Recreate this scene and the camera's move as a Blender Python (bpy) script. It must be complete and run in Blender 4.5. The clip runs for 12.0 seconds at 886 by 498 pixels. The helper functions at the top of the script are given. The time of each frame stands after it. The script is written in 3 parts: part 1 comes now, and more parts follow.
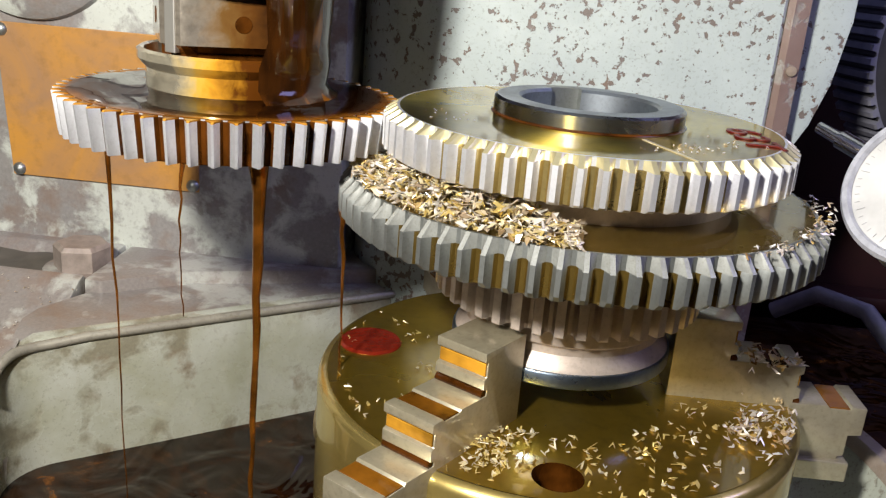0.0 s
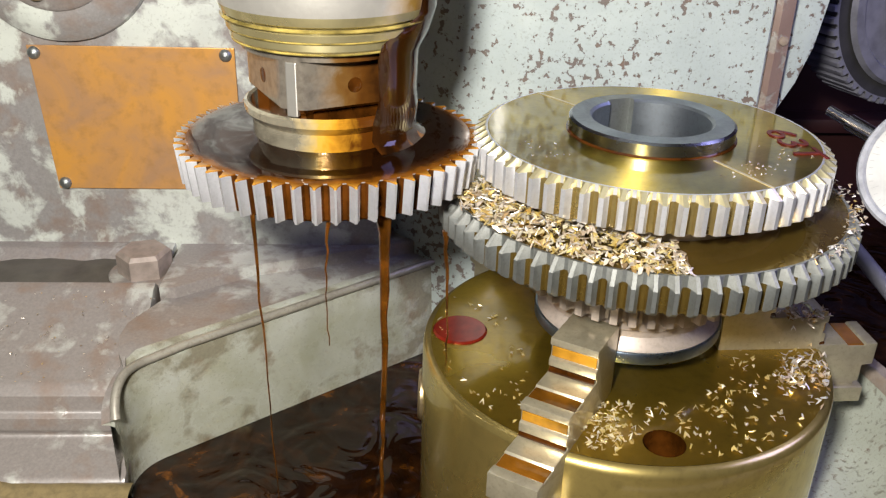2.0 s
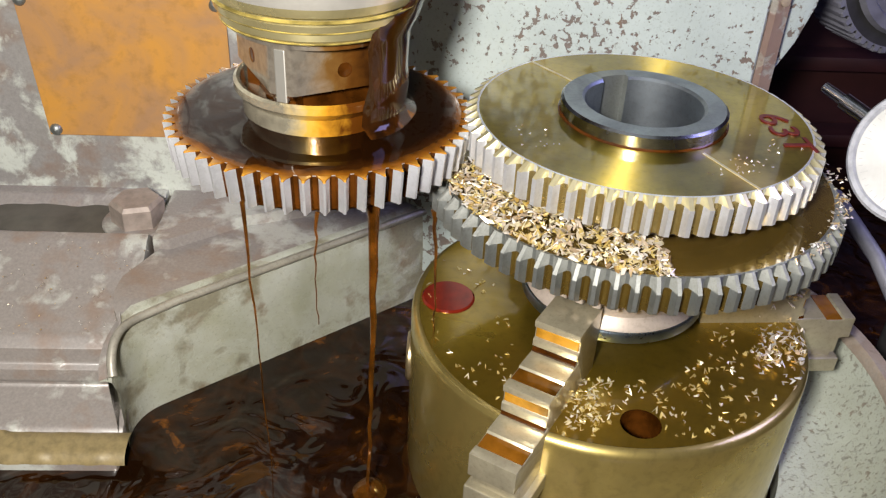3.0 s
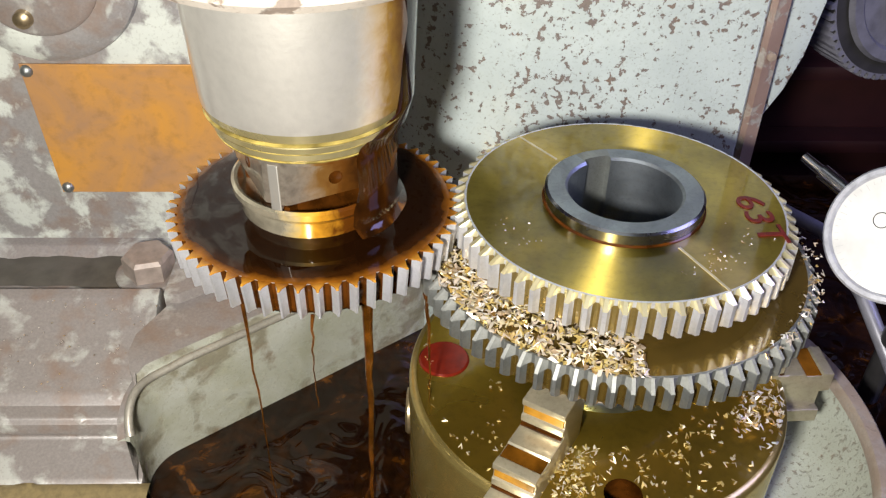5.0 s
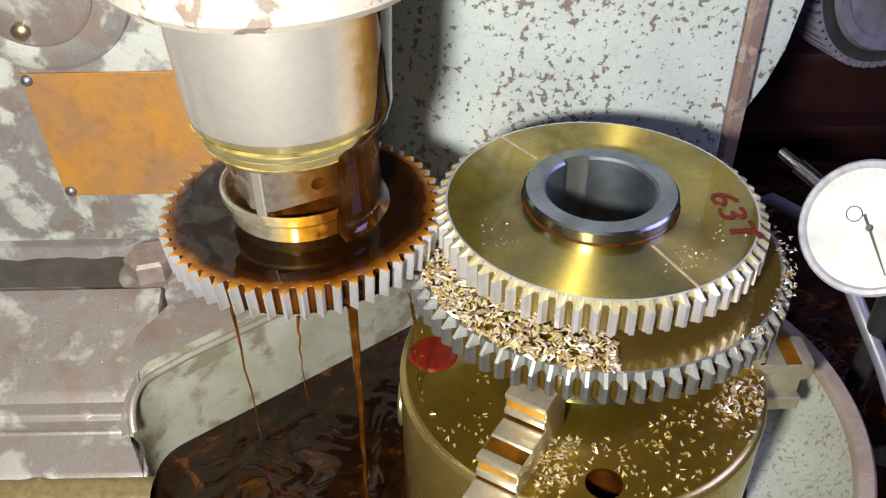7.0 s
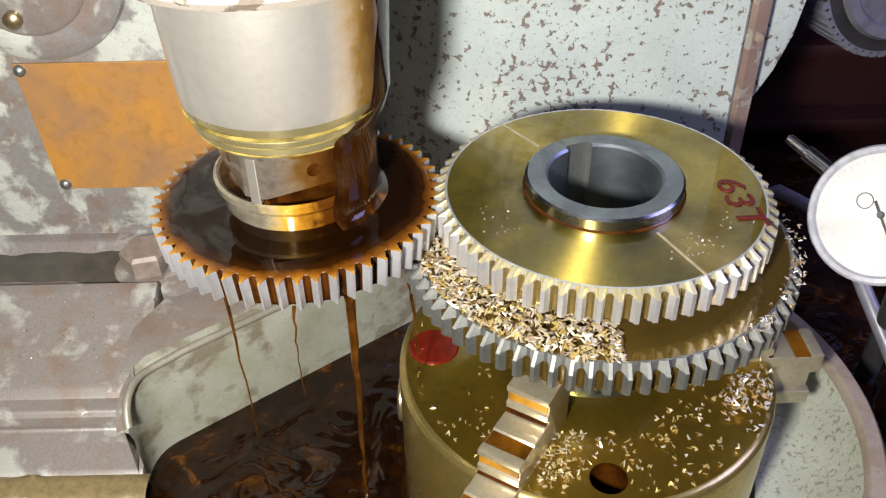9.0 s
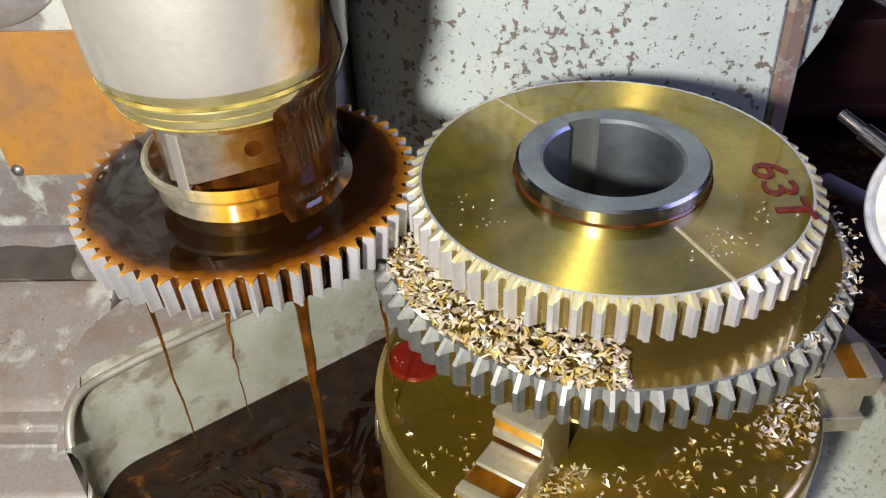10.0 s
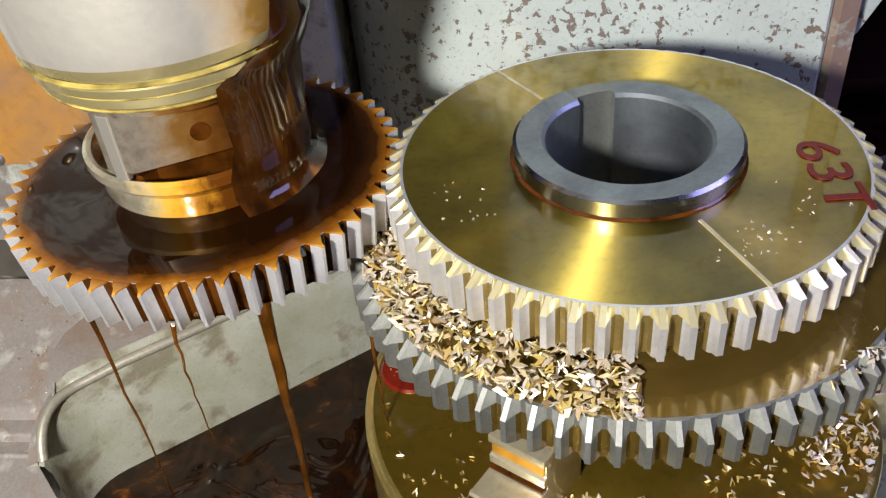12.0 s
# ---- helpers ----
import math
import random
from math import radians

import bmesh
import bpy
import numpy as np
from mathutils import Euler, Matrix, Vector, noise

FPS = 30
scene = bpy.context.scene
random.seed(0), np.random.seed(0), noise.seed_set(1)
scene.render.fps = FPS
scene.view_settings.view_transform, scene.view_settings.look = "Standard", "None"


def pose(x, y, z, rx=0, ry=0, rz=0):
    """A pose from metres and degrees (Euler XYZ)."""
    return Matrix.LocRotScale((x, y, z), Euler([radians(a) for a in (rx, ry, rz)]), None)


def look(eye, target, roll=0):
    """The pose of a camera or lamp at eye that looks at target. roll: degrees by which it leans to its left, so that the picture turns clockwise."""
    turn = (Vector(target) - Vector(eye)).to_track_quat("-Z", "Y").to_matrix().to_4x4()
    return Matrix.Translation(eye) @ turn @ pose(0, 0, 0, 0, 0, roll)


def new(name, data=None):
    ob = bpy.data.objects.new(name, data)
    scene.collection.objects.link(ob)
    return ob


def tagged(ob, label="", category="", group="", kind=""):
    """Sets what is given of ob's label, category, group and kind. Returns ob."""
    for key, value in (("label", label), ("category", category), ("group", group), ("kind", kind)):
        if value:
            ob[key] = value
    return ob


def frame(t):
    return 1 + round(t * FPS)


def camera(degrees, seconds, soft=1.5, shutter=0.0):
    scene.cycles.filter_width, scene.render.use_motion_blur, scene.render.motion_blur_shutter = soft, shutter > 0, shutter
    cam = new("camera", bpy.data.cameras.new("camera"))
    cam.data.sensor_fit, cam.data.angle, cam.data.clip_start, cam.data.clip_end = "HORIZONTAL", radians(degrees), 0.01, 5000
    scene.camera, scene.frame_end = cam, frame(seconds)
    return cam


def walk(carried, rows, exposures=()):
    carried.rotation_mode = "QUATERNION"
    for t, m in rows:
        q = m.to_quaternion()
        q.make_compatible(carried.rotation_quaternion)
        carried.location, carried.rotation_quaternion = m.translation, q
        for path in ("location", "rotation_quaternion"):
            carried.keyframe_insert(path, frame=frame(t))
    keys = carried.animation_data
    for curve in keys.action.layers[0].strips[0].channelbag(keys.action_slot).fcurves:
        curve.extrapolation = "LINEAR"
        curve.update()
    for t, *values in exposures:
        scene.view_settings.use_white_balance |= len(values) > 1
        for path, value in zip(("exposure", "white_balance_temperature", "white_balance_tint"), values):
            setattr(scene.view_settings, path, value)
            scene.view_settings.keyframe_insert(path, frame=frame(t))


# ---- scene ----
cam = camera(52.8, 12.0, soft=1.25)
PATH = [
    (0.0, (-0.0211, -0.2945, 0.0480), (4.400, -18.465, 4.714)),
    (0.5, (-0.0541, -0.2943, 0.0654), (0.504, -20.167, 2.269)),
    (1.0, (-0.0806, -0.3111, 0.0851), (-0.704, -21.384, 0.804)),
    (1.5, (-0.0922, -0.3120, 0.0900), (-1.841, -23.421, 1.127)),
    (2.0, (-0.0933, -0.3195, 0.1065), (-2.883, -26.089, 1.655)),
    (2.5, (-0.0931, -0.3136, 0.1268), (-3.394, -28.299, 1.548)),
    (3.0, (-0.0906, -0.3060, 0.1386), (-3.410, -33.257, 3.012)),
    (3.5, (-0.0871, -0.2960, 0.1710), (-3.817, -34.880, 2.157)),
    (5.5, (-0.0786, -0.2900, 0.1950), (-1.783, -37.387, 1.021)),
    (6.0, (-0.0745, -0.2903, 0.1991), (-1.704, -37.918, 0.569)),
    (6.5, (-0.0682, -0.2928, 0.2036), (-1.045, -38.082, -0.502)),
    (7.0, (-0.0667, -0.2956, 0.2054), (-0.614, -37.816, -0.690)),
    (9.0, (-0.0653, -0.2919, 0.1957), (-0.340, -37.644, -1.030)),
    (9.5, (-0.0648, -0.2909, 0.1991), (-0.266, -37.847, -1.458)),
    (10.0, (-0.0431, -0.2439, 0.1589), (2.942, -37.880, -2.655)),
    (10.5, (-0.0362, -0.2136, 0.1406), (4.132, -38.898, -4.148)),
    (11.0, (-0.0321, -0.2064, 0.1344), (4.696, -39.327, -4.415)),
    (11.5, (-0.0269, -0.2009, 0.1290), (6.315, -38.603, -5.219)),
    (12.0, (-0.0261, -0.2088, 0.1353), (7.326, -38.568, -5.642)),
]


def towards(eye, turn):
    yaw, pitch, roll = turn
    a, p = radians(yaw), radians(pitch)
    ahead = Vector((-math.sin(a) * math.cos(p), math.cos(a) * math.cos(p), math.sin(p)))
    return look(eye, Vector(eye) + ahead, roll)


walk(cam, [(t, towards(eye, turn)) for t, eye, turn in PATH])

# ---- world and light ----
world = bpy.data.worlds.new("world")
scene.world = world
world.use_nodes = True
world.node_tree.nodes["Background"].inputs[0].default_value = (0.45, 0.5, 0.6, 1)
world.node_tree.nodes["Background"].inputs[1].default_value = 0.012


def lamp(name, kind, m, watts, colour, size):
    data = bpy.data.lights.new(name, kind)
    data.energy, data.color = watts, colour
    if kind == "AREA":
        data.size = size
    else:
        data.shadow_soft_size = size
    ob = new(name, data)
    ob.matrix_world = m
    return ob


lamp("work_light", "POINT", pose(-0.160, -0.36, 0.19), 17.6, (1.0, 0.955, 0.89), 0.022)
lamp("shop_light", "AREA", look((0.46, -0.04, 0.32), (0.1, -0.02, -0.12)), 1.5, (0.46, 0.45, 1.0), 0.25)
# Unseen overhead panel, added for faint ambient fill and reflections in the steel.
lamp("overhead_fill", "AREA", look((-0.2, -0.5, 1.55), (0, 0, 0)), 1.0, (0.85, 0.93, 1.0), 0.9)


# ---- materials ----
def material(name):
    m = bpy.data.materials.new(name)
    m.use_nodes = True
    t = m.node_tree
    return m, t.nodes, t.links, t.nodes["Principled BSDF"]


def noise_node(n, l, coord, scale, detail=6, rough=0.6, distort=0.0):
    k = n.new("ShaderNodeTexNoise")
    k.inputs["Scale"].default_value, k.inputs["Detail"].default_value = scale, detail
    k.inputs["Roughness"].default_value, k.inputs["Distortion"].default_value = rough, distort
    l.new(coord, k.inputs["Vector"])
    return k.outputs["Fac"]


def ramp(n, l, fac, stops):
    r = n.new("ShaderNodeValToRGB")
    e = r.color_ramp.elements
    while len(e) < len(stops):
        e.new(0.5)
    for item, (at, c) in zip(e, stops):
        item.position, item.color = at, (*c, 1) if len(c) == 3 else c
    l.new(fac, r.inputs["Fac"])
    return r.outputs["Color"]


def grey(v):
    return (v, v, v)


def mix(n, l, fac, a, b, kind="MIX"):
    k = n.new("ShaderNodeMix")
    k.data_type, k.blend_type = "RGBA", kind
    for sock, v in ((k.inputs["Factor"], fac), (k.inputs["A"], a), (k.inputs["B"], b)):
        if isinstance(v, tuple):
            sock.default_value = (*v, 1)
        elif isinstance(v, (int, float)):
            sock.default_value = v
        else:
            l.new(v, sock)
    return k.outputs["Result"]


def bump(n, l, bsdf, height, strength, distance):
    b = n.new("ShaderNodeBump")
    b.inputs["Strength"].default_value, b.inputs["Distance"].default_value = strength, distance
    l.new(height, b.inputs["Height"])
    l.new(b.outputs["Normal"], bsdf.inputs["Normal"])
    return b


def coords(n):
    return n.new("ShaderNodeTexCoord").outputs["Object"]


def worn_paint(name, paint, paint2, bare, amount, flake=130, rough=0.42, oil=0.0, soft=0.012, broad=0.75):
    """Machine enamel, chipped through to bare cast iron, with grime."""
    m, n, l, b = material(name)
    c = coords(n)
    large = noise_node(n, l, c, 16, 4, 0.55, 0.4)
    chips = noise_node(n, l, c, flake, 5, 0.6, 0.25)
    fine = noise_node(n, l, c, 700, 3, 0.6)
    blend = n.new("ShaderNodeMath")
    blend.operation = "MULTIPLY_ADD"
    l.new(large, blend.inputs[0])
    blend.inputs[1].default_value = broad
    l.new(chips, blend.inputs[2])
    mask = ramp(n, l, blend.outputs[0], [(amount - soft, grey(0)), (amount + soft, grey(1))])
    tint = mix(n, l, ramp(n, l, noise_node(n, l, c, 34, 5, 0.6), [(0.35, grey(0)), (0.68, grey(1))]), paint, paint2)
    tint = mix(n, l, ramp(n, l, fine, [(0.56, grey(0)), (0.72, grey(0.35))]), tint, (0.16, 0.15, 0.12))
    metal = mix(n, l, fine, bare, tuple(v * 0.55 for v in bare))
    metal = mix(n, l, ramp(n, l, noise_node(n, l, c, 52, 4), [(0.5, grey(0)), (0.7, grey(0.6))]), metal, (0.2, 0.12, 0.075))
    l.new(mix(n, l, mask, tint, metal), b.inputs["Base Color"])
    l.new(ramp(n, l, chips, [(0.3, grey(rough - 0.12)), (0.7, grey(rough + 0.12))]), b.inputs["Roughness"])
    b.inputs["Coat Weight"].default_value, b.inputs["Coat Roughness"].default_value = oil, 0.12
    h = mix(n, l, 0.25, mix(n, l, mask, (1, 1, 1), (0.2, 0.2, 0.2)), fine)
    bump(n, l, b, h, 0.5, 0.0006)
    return m


def steel(name, colour, rough, oil=None, aniso=0.0, scale=180, metal=1.0, spots=0.25, deep=0.6):
    """Machined steel; oil: the tint of a wet oil film over it."""
    m, n, l, b = material(name)
    c = coords(n)
    fine = noise_node(n, l, c, scale * 6, 3)
    cloud = noise_node(n, l, c, scale * 0.35, 5, 0.6, 0.5)
    dark = tuple(v * deep for v in colour)
    col = mix(n, l, ramp(n, l, cloud, [(0.35, grey(0)), (0.7, grey(1))]), colour, dark)
    col = mix(n, l, ramp(n, l, fine, [(0.5, grey(0)), (0.75, grey(spots))]), col, (0.12, 0.1, 0.07))
    l.new(col, b.inputs["Base Color"])
    b.inputs["Metallic"].default_value = metal
    l.new(ramp(n, l, cloud, [(0.3, grey(max(rough - 0.08, 0.03))), (0.7, grey(rough + 0.1))]), b.inputs["Roughness"])
    if oil:
        b.inputs["Coat Weight"].default_value, b.inputs["Coat Roughness"].default_value = 1.0, 0.06
        b.inputs["Coat Tint"].default_value = (*oil, 1)
    if aniso:
        b.inputs["Anisotropic"].default_value, b.inputs["Anisotropic Rotation"].default_value = aniso, 0.25
        t = n.new("ShaderNodeTangent")
        t.direction_type, t.axis = "RADIAL", "Z"
        l.new(t.outputs[0], b.inputs["Tangent"])
    bump(n, l, b, fine, 0.12, 0.0002)
    return m


def wet_oil(name, colour, rough=0.05, wave=60, strength=0.25, see=0.0, detail=1.6, depth=0.002):
    m, n, l, b = material(name)
    c = coords(n)
    cloud = noise_node(n, l, c, wave * 0.5, 4)
    l.new(mix(n, l, ramp(n, l, cloud, [(0.38, grey(0)), (0.64, grey(1))]), colour, tuple(v * 0.3 for v in colour)), b.inputs["Base Color"])
    b.inputs["Roughness"].default_value, b.inputs["IOR"].default_value = rough, 1.47
    b.inputs["Transmission Weight"].default_value = see
    bump(n, l, b, noise_node(n, l, c, wave, detail, 0.45), strength, depth)
    return m


def pool_oil():
    """Deep brown oil, stirred, with amber glints and reflections painted into its colour."""
    m, n, l, b = material("dark oil pool")
    c = coords(n)
    glint = noise_node(n, l, c, 42, 6, 0.62, 1.6)
    l.new(ramp(n, l, glint, [(0.45, (0.008, 0.0028, 0.0008)), (0.60, (0.022, 0.007, 0.0012)), (0.70, (0.10, 0.034, 0.004)), (0.80, (0.26, 0.10, 0.012))]), b.inputs["Base Color"])
    b.inputs["Roughness"].default_value, b.inputs["IOR"].default_value = 0.04, 1.47
    bump(n, l, b, noise_node(n, l, c, 34, 2, 0.4, 0.8), 0.9, 0.006)
    return m


def plain(name, colour, rough=0.5, metal=0.0, scale=200):
    m, n, l, b = material(name)
    c = coords(n)
    l.new(mix(n, l, ramp(n, l, noise_node(n, l, c, scale, 5), [(0.4, grey(0)), (0.75, grey(1))]), colour, tuple(v * 0.6 for v in colour)), b.inputs["Base Color"])
    b.inputs["Roughness"].default_value, b.inputs["Metallic"].default_value = rough, metal
    bump(n, l, b, noise_node(n, l, c, scale * 4, 3), 0.15, 0.0003)
    return m


M_WALL = worn_paint("worn green-grey enamel", (0.55, 0.58, 0.52), (0.45, 0.47, 0.43), (0.31, 0.295, 0.28), 0.86, 55, 0.42, 0.15, 0.06)
M_COLUMN = worn_paint("flaked pale green enamel", (0.465, 0.525, 0.51), (0.395, 0.45, 0.44), (0.21, 0.175, 0.155), 0.795, 235, 0.42, 0.1, 0.014, 0.42)
M_BASE = worn_paint("grimy bare casting", (0.43, 0.44, 0.40), (0.36, 0.345, 0.315), (0.29, 0.26, 0.24), 0.78, 50, 0.4, 0.35, 0.06)
M_PAN = worn_paint("oily pale green enamel", (0.41, 0.42, 0.37), (0.31, 0.315, 0.235), (0.27, 0.25, 0.18), 1.06, 60, 0.28, 0.6, 0.2)
M_RUST = worn_paint("brown primer edge", (0.19, 0.125, 0.105), (0.25, 0.18, 0.155), (0.36, 0.34, 0.31), 0.97, 120, 0.4, 0.1, 0.05)
M_RIM = worn_paint("worn brown rim", (0.30, 0.24, 0.19), (0.24, 0.19, 0.15), (0.38, 0.33, 0.28), 0.92, 90, 0.36, 0.3, 0.1)
M_BOWL = worn_paint("speckled green bowl", (0.40, 0.43, 0.37), (0.34, 0.36, 0.30), (0.29, 0.29, 0.24), 0.72, 420, 0.36, 0.4, 0.06, 0.25)
M_FACE = steel("oily turned steel", (0.60, 0.515, 0.20), 0.42, (0.96, 0.86, 0.46), 0.97, 60, 1.0, 0.25, 0.5)
M_TOOTH = steel("cut steel", (0.90, 0.91, 0.94), 0.42, None, 0, 150, 0.82, 0.12, 0.75)
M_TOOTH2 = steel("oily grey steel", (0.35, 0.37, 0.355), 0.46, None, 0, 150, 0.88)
# Tooth ends: darker and far less metallic than the flanks.
M_BEVEL2 = steel("dull tooth ends", (0.29, 0.30, 0.28), 0.5, None, 0, 300, 0.25, 0.4)
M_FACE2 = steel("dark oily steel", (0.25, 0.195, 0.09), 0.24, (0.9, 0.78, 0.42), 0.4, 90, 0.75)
M_COLLAR = steel("bored steel", (0.42, 0.43, 0.45), 0.24, None, 0.5, 120)
M_BORE = steel("dull bore steel", (0.36, 0.40, 0.44), 0.45, None, 0, 120)
M_HUB = steel("matt turned steel", (0.56, 0.48, 0.42), 0.5, None, 0.3, 100, 0.5)
M_BLUE = steel("blued steel ring", (0.30, 0.38, 0.48), 0.3, None, 0.3, 100)
M_CHUCK = steel("oil-filmed chuck steel", (0.60, 0.48, 0.15), 0.3, (0.92, 0.78, 0.36), 0.3, 40, 0.92, 0.25, 0.5)
M_CHUCKSIDE = steel("oily chuck side", (0.58, 0.49, 0.27), 0.32, (0.96, 0.88, 0.55), 0.4, 50, 0.85)
M_JAW = steel("ground jaw steel", (0.58, 0.55, 0.48), 0.36, (0.97, 0.93, 0.78), 0, 90, 0.65)
M_LITRIB = steel("lit ground steel", (0.74, 0.72, 0.65), 0.36, None, 0.6, 22, 0.8, 0.08)
M_NUT = steel("worn nut steel", (0.50, 0.43, 0.34), 0.33, (0.95, 0.87, 0.65), 0, 120, 0.85, 0.35)
M_GOLDSTEEL = steel("golden oiled steel", (0.70, 0.66, 0.52), 0.32, (0.97, 0.91, 0.62), 0.4, 60, 0.8, 0.1)
M_LIP = steel("worn lip", (0.46, 0.43, 0.36), 0.4, None, 0, 90, 0.4, 0.4)
M_SLUDGE = plain("yellow sludge", (0.26, 0.20, 0.095), 0.35, 0.1, 260)
M_AMBER = wet_oil("amber oil", (0.52, 0.25, 0.025), 0.06, 90, 0.12)
M_BROWN = wet_oil("brown oil", (0.075, 0.023, 0.003), 0.05, 120, 0.3)
M_JAWOIL = wet_oil("oil in the jaw grooves", (0.17, 0.065, 0.006), 0.05, 90, 0.12)
M_POOL = pool_oil()
M_GOLD = wet_oil("thin golden oil", (0.46, 0.36, 0.10), 0.08, 150, 0.2)
M_STREAM = wet_oil("falling oil", (0.30, 0.105, 0.012), 0.03, 160, 0.3, 0.75)
M_STAIN = steel("oil-stained tooth ends", (0.82, 0.78, 0.60), 0.36, (0.97, 0.93, 0.75), 0, 110, 0.75, 0.1, 0.8)
M_ROOT = steel("oily tooth roots", (0.48, 0.41, 0.27), 0.3, (0.95, 0.85, 0.5), 0, 150, 0.8)
M_HOUSE = worn_paint("worn beige housing", (0.46, 0.42, 0.36), (0.40, 0.36, 0.31), (0.26, 0.21, 0.17), 0.95, 90, 0.4, 0.2, 0.03)
M_TICK = plain("grey print", (0.42, 0.42, 0.43), 0.4)
M_RED = plain("red paint", (0.15, 0.012, 0.005), 0.15)
M_MARK = plain("dark red marker", (0.11, 0.008, 0.006), 0.4)
M_SCRIBE = plain("scribed line", (0.62, 0.56, 0.38), 0.35, 0.6)
M_DIALFACE = plain("white dial", (0.60, 0.60, 0.595), 0.35, 0.0, 30)
M_CHROME = steel("satin chrome", (0.72, 0.72, 0.75), 0.18, None, 0, 60, 1.0, 0.05)
M_BEZEL = plain("grey bezel", (0.40, 0.41, 0.46), 0.3, 0.0)
M_BLACK = plain("black ink", (0.02, 0.02, 0.022), 0.4)
M_DARK = plain("dark iron", (0.06, 0.058, 0.06), 0.45, 0.3, 60)
M_DARKRED = plain("dark red guard", (0.03, 0.006, 0.006), 0.5, 0.0, 40)
M_GREYBAR = plain("grey slide", (0.22, 0.22, 0.26), 0.4, 0.2, 80)
M_GRIME = plain("dark grease", (0.095, 0.085, 0.07), 0.35, 0.0, 90)
M_BOLT = plain("rusty bolt steel", (0.34, 0.28, 0.24), 0.5, 0.15, 150)
M_ROOM = plain("workshop wall", (0.10, 0.10, 0.10), 0.8, 0.0, 4)


def copper_plate():
    m, n, l, b = material("stained copper plate")
    c = coords(n)
    col = mix(n, l, ramp(n, l, noise_node(n, l, c, 28, 5, 0.6, 0.6), [(0.35, grey(0)), (0.65, grey(1))]), (0.62, 0.30, 0.06), (0.42, 0.24, 0.12))
    col = mix(n, l, ramp(n, l, noise_node(n, l, c, 160, 5), [(0.5, grey(0)), (0.8, grey(0.6))]), col, (0.30, 0.16, 0.05))
    l.new(col, b.inputs["Base Color"])
    b.inputs["Metallic"].default_value, b.inputs["Roughness"].default_value = 0.25, 0.36
    bump(n, l, b, noise_node(n, l, c, 300, 4), 0.15, 0.0003)
    return m


def cutter_oil():
    """Oil lying on the cutter: nearly black where deep, amber where it thins at the rim."""
    m, n, l, b = material("oil lying on the cutter")
    c = coords(n)
    s = n.new("ShaderNodeVectorMath")
    s.operation = "LENGTH"
    l.new(c, s.inputs[0])
    w = n.new("ShaderNodeMath")
    w.operation = "MULTIPLY_ADD"
    l.new(noise_node(n, l, c, 70, 5), w.inputs[0])
    w.inputs[1].default_value = 0.008
    l.new(s.outputs["Value"], w.inputs[2])
    k = n.new("ShaderNodeMath")
    k.operation = "MULTIPLY"
    l.new(w.outputs[0], k.inputs[0])
    k.inputs[1].default_value = 14.4
    l.new(ramp(n, l, k.outputs[0], [(0.72, (0.008, 0.0026, 0.0007)), (0.785, (0.026, 0.008, 0.0014)), (0.828, (0.18, 0.062, 0.005)), (0.875, (0.40, 0.19, 0.024))]), b.inputs["Base Color"])
    b.inputs["Roughness"].default_value, b.inputs["IOR"].default_value = 0.04, 1.42
    bump(n, l, b, noise_node(n, l, c, 45, 2), 0.1, 0.002)
    return m


def running_oil():
    """Oil sheet in streaks, dark where thick and amber where thin."""
    m, n, l, b = material("running oil")
    k = n.new("ShaderNodeMapping")
    k.inputs["Scale"].default_value = (1.0, 1.0, 0.22)
    l.new(coords(n), k.inputs["Vector"])
    streak = noise_node(n, l, k.outputs[0], 75, 3, 0.5, 0.4)
    l.new(ramp(n, l, streak, [(0.45, (0.010, 0.0035, 0.001)), (0.62, (0.045, 0.014, 0.002)), (0.76, (0.30, 0.11, 0.01))]), b.inputs["Base Color"])
    b.inputs["Roughness"].default_value, b.inputs["IOR"].default_value = 0.08, 1.47
    bump(n, l, b, streak, 0.18, 0.002)
    return m


M_FLOW = running_oil()


def oil_washed(name, dry, rough, start, thin, amber, deep, mottle=0.62, wander=0.016):
    """Steel that the running oil washes from one side: dry, then amber, then deep brown."""
    m, n, l, b = material(name)
    c = coords(n)
    x = n.new("ShaderNodeSeparateXYZ")
    l.new(c, x.inputs[0])
    w = n.new("ShaderNodeMath")
    w.operation = "MULTIPLY_ADD"
    l.new(noise_node(n, l, c, 130, 4, 0.6, 0.5), w.inputs[0])
    w.inputs[1].default_value = wander
    l.new(x.outputs["X"], w.inputs[2])
    k = n.new("ShaderNodeMath")
    k.operation = "MULTIPLY_ADD"
    l.new(w.outputs[0], k.inputs[0])
    k.inputs[1].default_value, k.inputs[2].default_value = 20.0, 0.34 - start * 20.0
    steel_col = mix(n, l, ramp(n, l, noise_node(n, l, c, 260, 5), [(0.4, grey(0)), (0.7, grey(1))]), dry, tuple(v * mottle for v in dry))
    oil_col = ramp(n, l, k.outputs[0], [(0.50, thin), (0.66, amber), (0.82, deep)])
    f = ramp(n, l, k.outputs[0], [(0.36, grey(0)), (0.56, grey(1))])
    l.new(mix(n, l, f, steel_col, oil_col), b.inputs["Base Color"])
    l.new(ramp(n, l, k.outputs[0], [(0.36, grey(0.75)), (0.60, grey(0.2))]), b.inputs["Metallic"])
    b.inputs["Roughness"].default_value, b.inputs["Coat Weight"].default_value, b.inputs["Coat Roughness"].default_value = rough, 0.8, 0.05
    bump(n, l, b, noise_node(n, l, c, 420, 4), 0.2, 0.0004)
    return m


